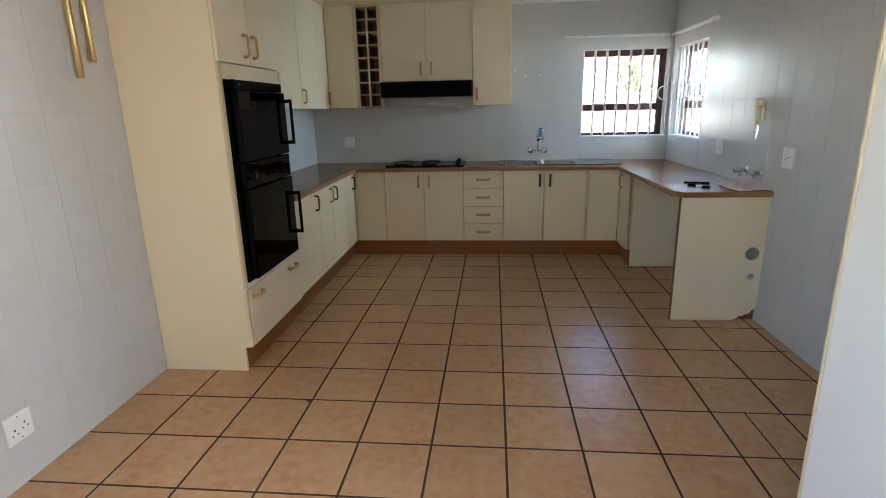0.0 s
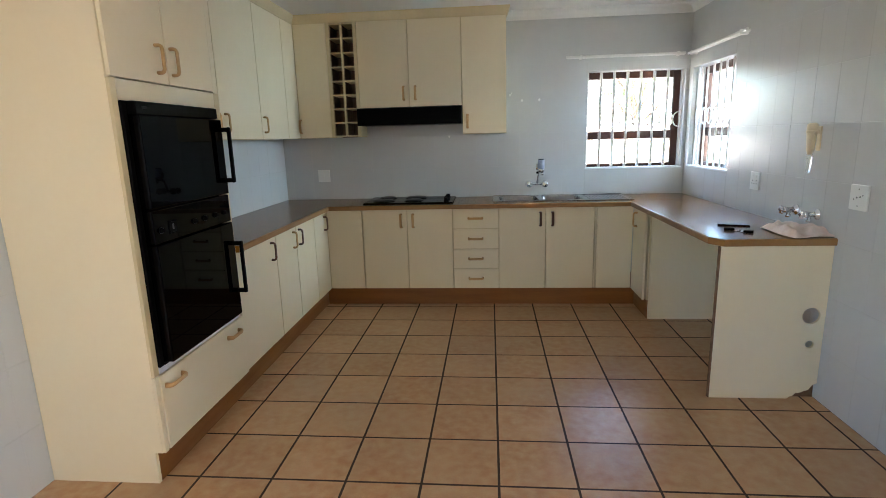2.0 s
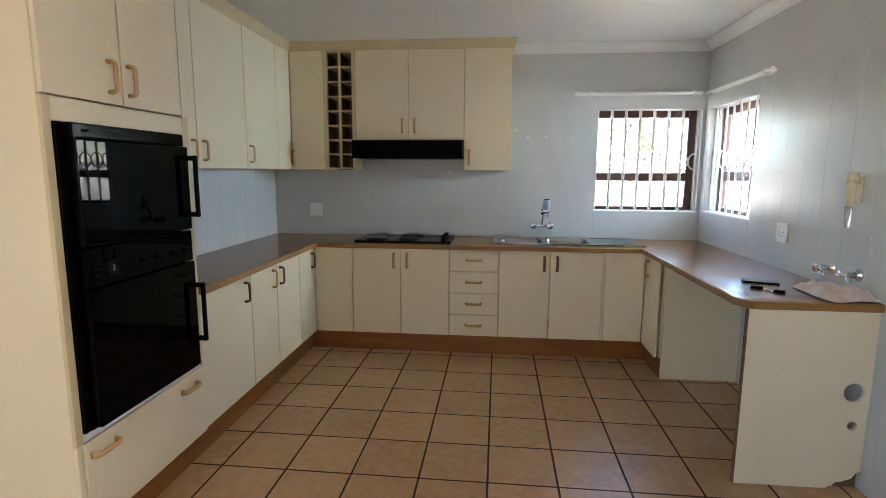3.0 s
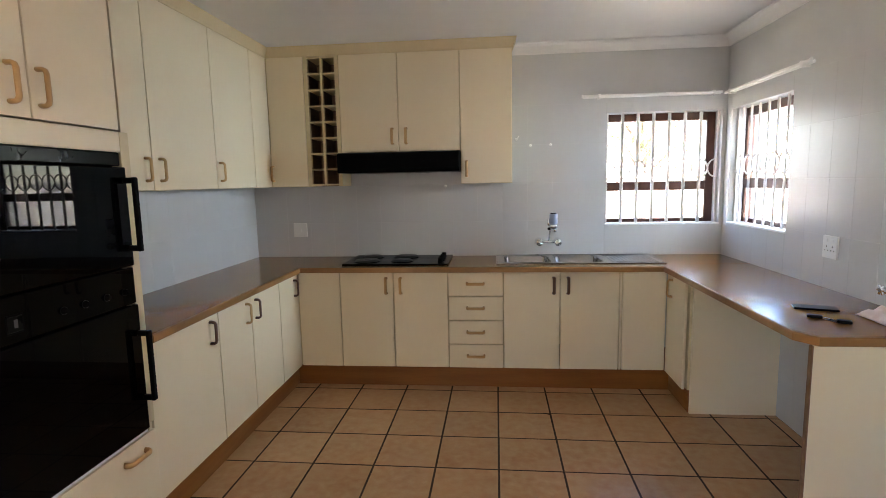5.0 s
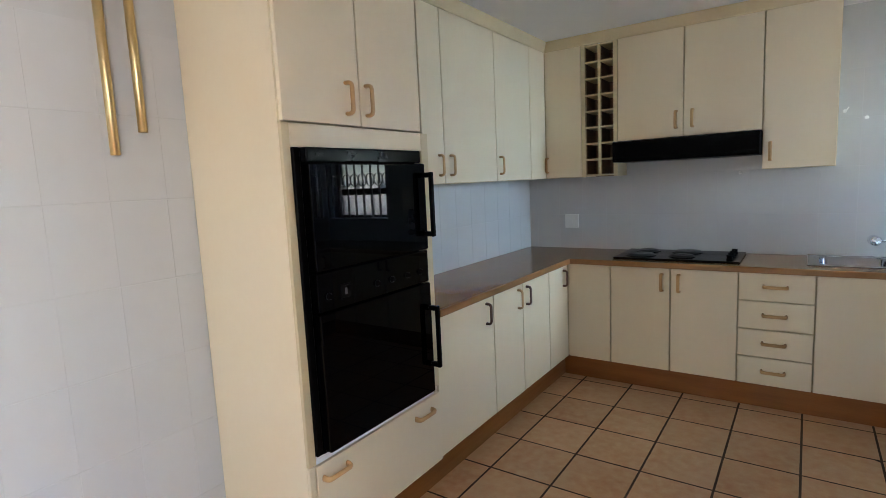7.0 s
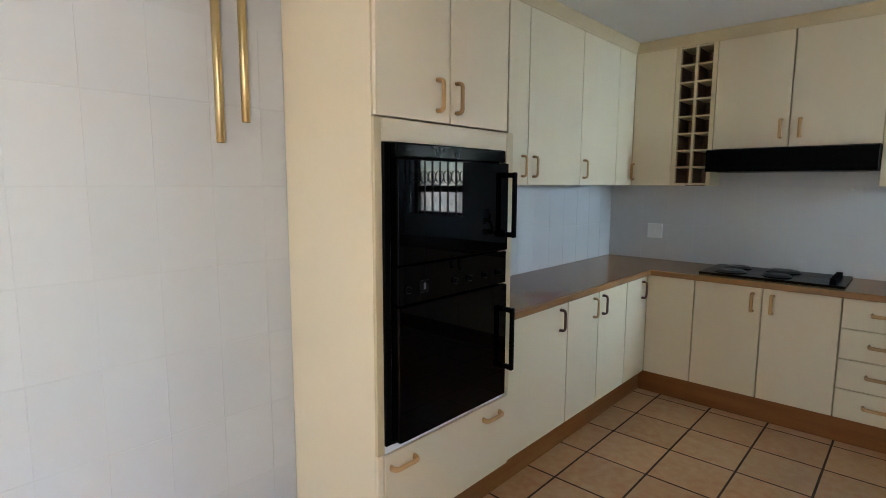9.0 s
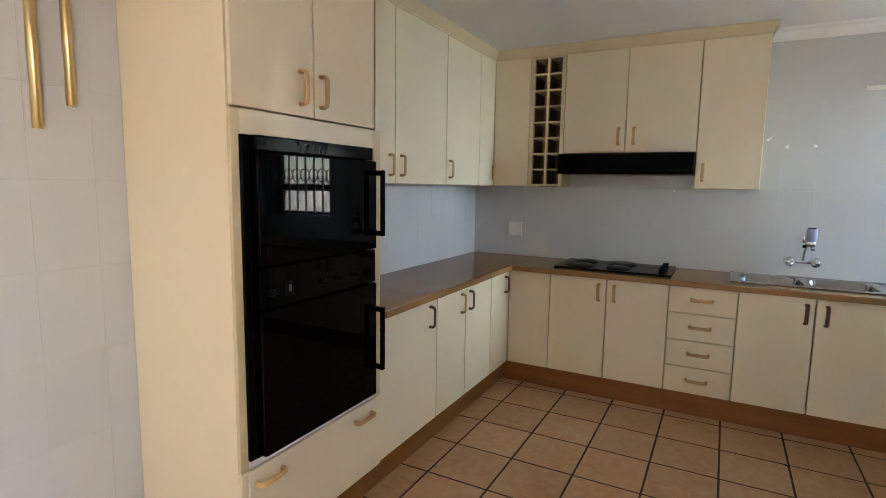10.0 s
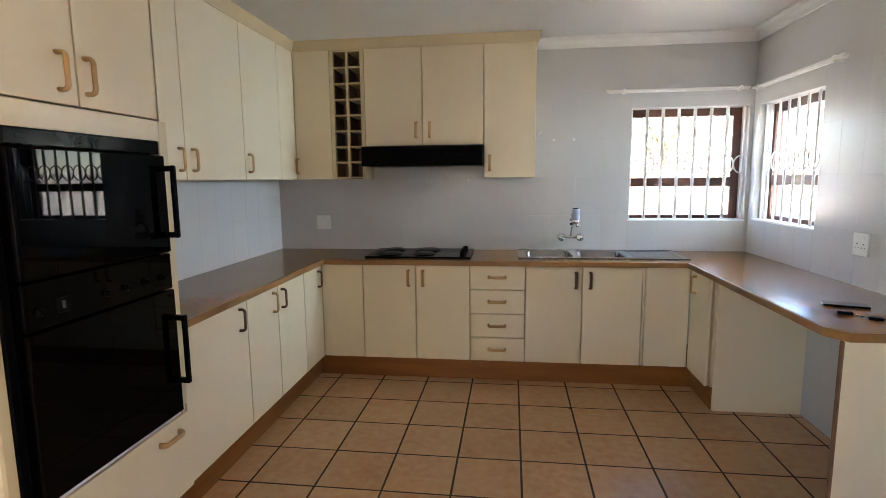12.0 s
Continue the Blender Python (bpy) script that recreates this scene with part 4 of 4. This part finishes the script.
for a, ln in ((-35, 0.055), (-12, 0.062), (-58, 0.05)):
    kb = bmesh.new()
    add_box(kb, 0.0, 0.02, -0.009, 0.009, 0.0005, 0.003, 0.0008)
    add_box(kb, 0.018, ln, -0.0035, 0.0035, 0.0008, 0.0027, 0.0005)
    bmesh.ops.transform(kb, matrix=pose(0.016, 0.0, 0.0005, 0, 0, a), verts=kb.verts)
    part("key", kb, STEEL, keys)

cb = bmesh.new()
N = 34
grid = [[None] * N for _ in range(N)]
for i in range(N):
    for j in range(N):
        u, v = i / (N - 1), j / (N - 1)
        edge = min(u, 1 - u, v, 1 - v)
        x = (u - 0.5) * (0.225 + 0.02 * math.sin(5 * v))
        y = (v - 0.5) * (0.30 + 0.03 * math.sin(6 * u + 1))
        fold = noise.noise(Vector((u * 3.2, v * 3.0, 0.3))) + 0.5 * noise.noise(Vector((u * 8, v * 7, 1.7)))
        z = 0.004 + 0.05 * min(1, edge * 7) * (0.55 + 0.75 * fold)
        grid[i][j] = cb.verts.new((x, y, max(z, 0.001)))
for i in range(N - 1):
    for j in range(N - 1):
        cb.faces.new((grid[i][j], grid[i + 1][j], grid[i + 1][j + 1], grid[i][j + 1])).smooth = True
lower_ring = bmesh.ops.extrude_face_region(cb, geom=cb.faces[:])
bmesh.ops.translate(cb, verts=[v for v in lower_ring["geom"] if isinstance(v, bmesh.types.BMVert)], vec=(0, 0, 0.002))
cl = tagged(new("cloth", to_mesh("cloth", cb, CLOTH)), "crumpled pale pink cloth lying on the worktop", "cloth")
cl.matrix_world = pose(2.085, 3.715, 0.9, 0, 0, 4)


# ---- outside ----
yard = bmesh.new()
add_box(yard, -600, 600, -600, 800, -0.4, -0.16)
structure("ground", yard, PAVING, "dry sandy yard ground", "ground")
fence = thing("boundary_wall", pose(0, 10.2, -0.16), "white painted brick boundary wall", "wall", "", "structure")
part("core", box(-6, 16, 0.004, 0.2, 0, 1.77, 0), MORTAR, fence)
bb = bmesh.new()
for r in range(20):
    off = 0.115 if r % 2 else 0
    for c in range(96):
        x = -6 + off + c * 0.23
        if x + 0.22 < 16:
            d = 0.0015 * ((r * 7 + c * 13) % 5)
            add_box(bb, x, x + 0.219, -0.006 - d, 0.006, 0.005 + r * 0.0865, 0.082 + r * 0.0865)
tagged(part("bricks", bb, BRICKWHITE, fence), "white painted bricks", "", "", "stuff")
part("coping", box(-6, 16, -0.03, 0.23, 1.77, 1.82, 0.008), BRICKWHITE, fence)


def tree(m, height, spread, count, seed, label):
    rng_ = random.Random(seed)
    tr = thing("tree", m, label, "tree", "garden trees")
    tb = bmesh.new()
    add_tube(tb, [(0, 0, -0.1), (0.05, 0.02, height * 0.2), (-0.04, 0.05, height * 0.42), (0.02, 0, height * 0.7)], [0.16, 0.13, 0.1, 0.04], 10)
    tips = []
    for k in range(9):
        a = k * 2.4 + rng_.uniform(-0.3, 0.3)
        z0 = height * rng_.uniform(0.32, 0.55)
        ln = spread * rng_.uniform(0.55, 0.95)
        tip = (math.cos(a) * ln, math.sin(a) * ln, z0 + height * rng_.uniform(0.15, 0.4))
        add_tube(tb, [(0, 0, z0), (tip[0] * 0.5, tip[1] * 0.5, z0 + (tip[2] - z0) * 0.65), tip], [0.06, 0.04, 0.012], 7)
        tips += [Vector(tip), Vector((tip[0] * 0.55, tip[1] * 0.55, z0 + (tip[2] - z0) * 0.75))]
    tips.append(Vector((0, 0, height * 0.85)))
    part("trunk", tb, BARK, tr)
    verts, faces = [], []
    for k in range(count):
        c = rng_.choice(tips)
        d = Vector((rng_.gauss(0, 1), rng_.gauss(0, 1), rng_.gauss(0, 0.8)))
        p = c + d * spread * 0.17
        s = rng_.uniform(0.035, 0.075)
        e = Euler((rng_.uniform(0, 6.3), rng_.uniform(0, 6.3), rng_.uniform(0, 6.3))).to_matrix()
        i = len(verts)
        verts += [p + e @ Vector(q) * s for q in ((-1, 0, 0), (0, -0.45, 0.1), (1, 0, 0), (0, 0.45, 0.1))]
        faces.append((i, i + 1, i + 2, i + 3))
    me = bpy.data.meshes.new("crown")
    me.from_pydata(verts, [], faces)
    me.materials.append(LEAF)
    part("crown", me, None, tr)
    return tr


tree(pose(5.2, 19.0, -0.16), 4.9, 2.2, 7000, 3, "leafy green tree behind the boundary wall")
tree(pose(12.6, 21.0, -0.16), 5.8, 2.6, 7000, 8, "wide leafy tree behind the boundary wall")
for k, z in enumerate((4.3, 4.75, 5.1)):
    cbm = tube([(-12 + 3 * i, 16 + 0.1 * k, z + 0.0035 * (3 * i - 15) ** 2 * 0.5) for i in range(12)], 0.012, 5)
    structure("power_line", cbm, BLACKMATT, "thin black overhead power line", "cable")


# ---- wall tiles ----
def wall_tiles(wall, origin, axis, spans, z_top, cuts):
    """Painted tiles, 200 by 291 mm, each a piece on its wall, laid a hair out of true."""
    rng_ = random.Random(len(wall.name) * 7 + len(spans))
    shared = {}
    tile_bed(wall, origin, axis, spans, z_top, cuts)
    PU, PZ, Z0 = 0.198, 0.298, 0.288
    rows = [(0.0, Z0)] + [(Z0 + PZ * k, Z0 + PZ * (k + 1)) for k in range(6)]
    for s0, s1, zmin, phase in spans:
        us = sorted({s0, s1} | {phase + PU * k for k in range(-40, 60) if s0 + 0.01 < phase + PU * k < s1 - 0.01})
        for u0, u1 in zip(us, us[1:]):
            for z0, z1 in rows:
                if z1 <= zmin + 0.004 or z1 > z_top + 0.01:
                    continue
                for a0, a1, b0, b1 in [r for r in cuts_of([(u0, u1, max(z0, zmin), z1)], cuts)]:
                    w, h = round(a1 - a0, 3), round(b1 - b0, 3)
                    if w < 0.012 or h < 0.012:
                        continue
                    if (w, h) not in shared:
                        shared[(w, h)] = to_mesh("tile", box(-w / 2 + 0.0004, w / 2 - 0.0004, -0.0016, 0.004, -h / 2 + 0.0018, h / 2 - 0.0018, 0.0006), TILE)
                    t = part("tile", shared[(w, h)], None, wall)
                    cu, cz = (a0 + a1) / 2, (b0 + b1) / 2
                    tilt = (rng_.gauss(0, 0.07), 0, rng_.gauss(0, 0.06))
                    if axis == "north":
                        t.matrix_basis = pose(cu, origin, cz, tilt[0], 0, tilt[2])
                    elif axis == "east":
                        t.matrix_basis = pose(origin, cu, cz, 0, 0, -90 + tilt[2]) @ pose(0, 0, 0, tilt[0])
                    else:
                        t.matrix_basis = pose(origin, cu, cz, 0, 0, 90 + tilt[2]) @ pose(0, 0, 0, tilt[0])


def tile_bed(wall, origin, axis, spans, z_top, cuts):
    """The grouted bed that shows in the joints, a third of a millimetre proud of the plaster."""
    bm = bmesh.new()
    for s0, s1, zmin, phase in spans:
        for a0, a1, b0, b1 in cuts_of([(s0 + 0.004, s1 - 0.004, zmin, z_top - 0.006)], cuts):
            if axis == "north":
                add_box(bm, a0, a1, origin - 0.0006, origin + 0.002, b0, b1)
            elif axis == "east":
                add_box(bm, origin - 0.0006, origin + 0.002, a0, a1, b0, b1)
            else:
                add_box(bm, origin - 0.002, origin + 0.0006, a0, a1, b0, b1)
    part("grout", bm, JOINT, wall)


def cuts_of(rects, cuts):
    for c in cuts:
        rects = rect_minus(rects, c)
    return rects


wall_tiles(wall_north, YB, "north", [(XL + 0.008, XR - 0.008, 0.9, 0.113)], 2.08, [W1, (XL, -0.717, 1.49, 2.4), (-0.717, 0.194, 1.735, 2.4), (0.194, 0.581, 1.49, 2.4)])
wall_tiles(wall_east, XR, "east", [(YN + 0.004, YB - 0.008, 0.0, 4.68)], 2.08, [W2])
wall_tiles(wall_west, XL, "west", [(0.6, TY0 - 0.002, 0.0, 2.19), (TY1 + 0.004, YB - 0.008, 0.9, 2.19)], 2.08, [(TY1, YB, 1.49, 2.4)])


# ---- floor tiles ----
def clip(poly, x0, x1, y0, y1):
    for f in (lambda p: p[0] - x0, lambda p: x1 - p[0], lambda p: p[1] - y0, lambda p: y1 - p[1]):
        out = []
        for i, p in enumerate(poly):
            q = poly[i - 1]
            fp, fq = f(p), f(q)
            if (fp >= 0) != (fq >= 0):
                s = fq / (fq - fp)
                out.append((q[0] + (p[0] - q[0]) * s, q[1] + (p[1] - q[1]) * s))
            if fp >= 0:
                out.append(p)
        poly = out
        if not poly:
            break
    return poly


PX, PY, JOINT_W, TWIST = 0.3344, 0.3437, 0.010, radians(-0.25)
TX, TY = 0.4524, 3.430
HX, HY = (PX - JOINT_W) / 2, (PY - JOINT_W) / 2
ct_, st_ = math.cos(TWIST), math.sin(TWIST)
full = to_mesh("tile", box(-HX, HX, -HY, HY, -0.006, 0.0, 0.0012), FLOORTILE)
rest = bmesh.new()
rng_f = random.Random(11)
for i in range(-8, 10):
    for j in range(-20, 9):
        cx, cy = (i + 0.5) * PX, (j + 0.5) * PY
        poly = [(TX + ct_ * (cx + a * HX) - st_ * (cy + b * HY), TY + st_ * (cx + a * HX) + ct_ * (cy + b * HY)) for a, b in ((-1, -1), (1, -1), (1, 1), (-1, 1))]
        wx, wy = TX + ct_ * cx - st_ * cy, TY + st_ * cx + ct_ * cy
        if wy > BASE_Y + 0.3 or (wx < -1.3 and wy > TY0 + 0.2):
            continue
        xr = XR - 0.003 if wy > YN - 0.16 else XD
        cut = clip(poly, XL + 0.002, xr, YF, YB - 0.01)
        if len(cut) < 3:
            continue
        whole = all(abs(p[0] - q[0]) + abs(p[1] - q[1]) < 1e-6 for p, q in zip(poly, cut)) and len(cut) == 4
        if 1.46 < wx < 1.82 and wy < 2.44:
            for lo_x, hi_x in ((0, 1.606), (1.614, 9)):
                bit = clip(cut, lo_x, hi_x, YF, YB)
                if len(bit) > 2:
                    part("tile", add_prism(bmesh.new(), bit, -0.006, -0.0003), FLOORTILE, floor)
        elif wy < 0.9:
            add_prism(rest, cut, -0.006, 0.0)
        elif whole:
            t = part("tile", full, None, floor)
            t.matrix_basis = pose(wx, wy, rng_f.uniform(-0.0006, 0.0), rng_f.gauss(0, 0.05), rng_f.gauss(0, 0.05), math.degrees(TWIST) + 180 * rng_f.randrange(2))
        else:
            part("tile", add_prism(bmesh.new(), cut, -0.006, -0.0003), FLOORTILE, floor)
tagged(part("far_tiles", rest, FLOORTILE, floor), "terracotta tiles of the dining end", "", "", "stuff")
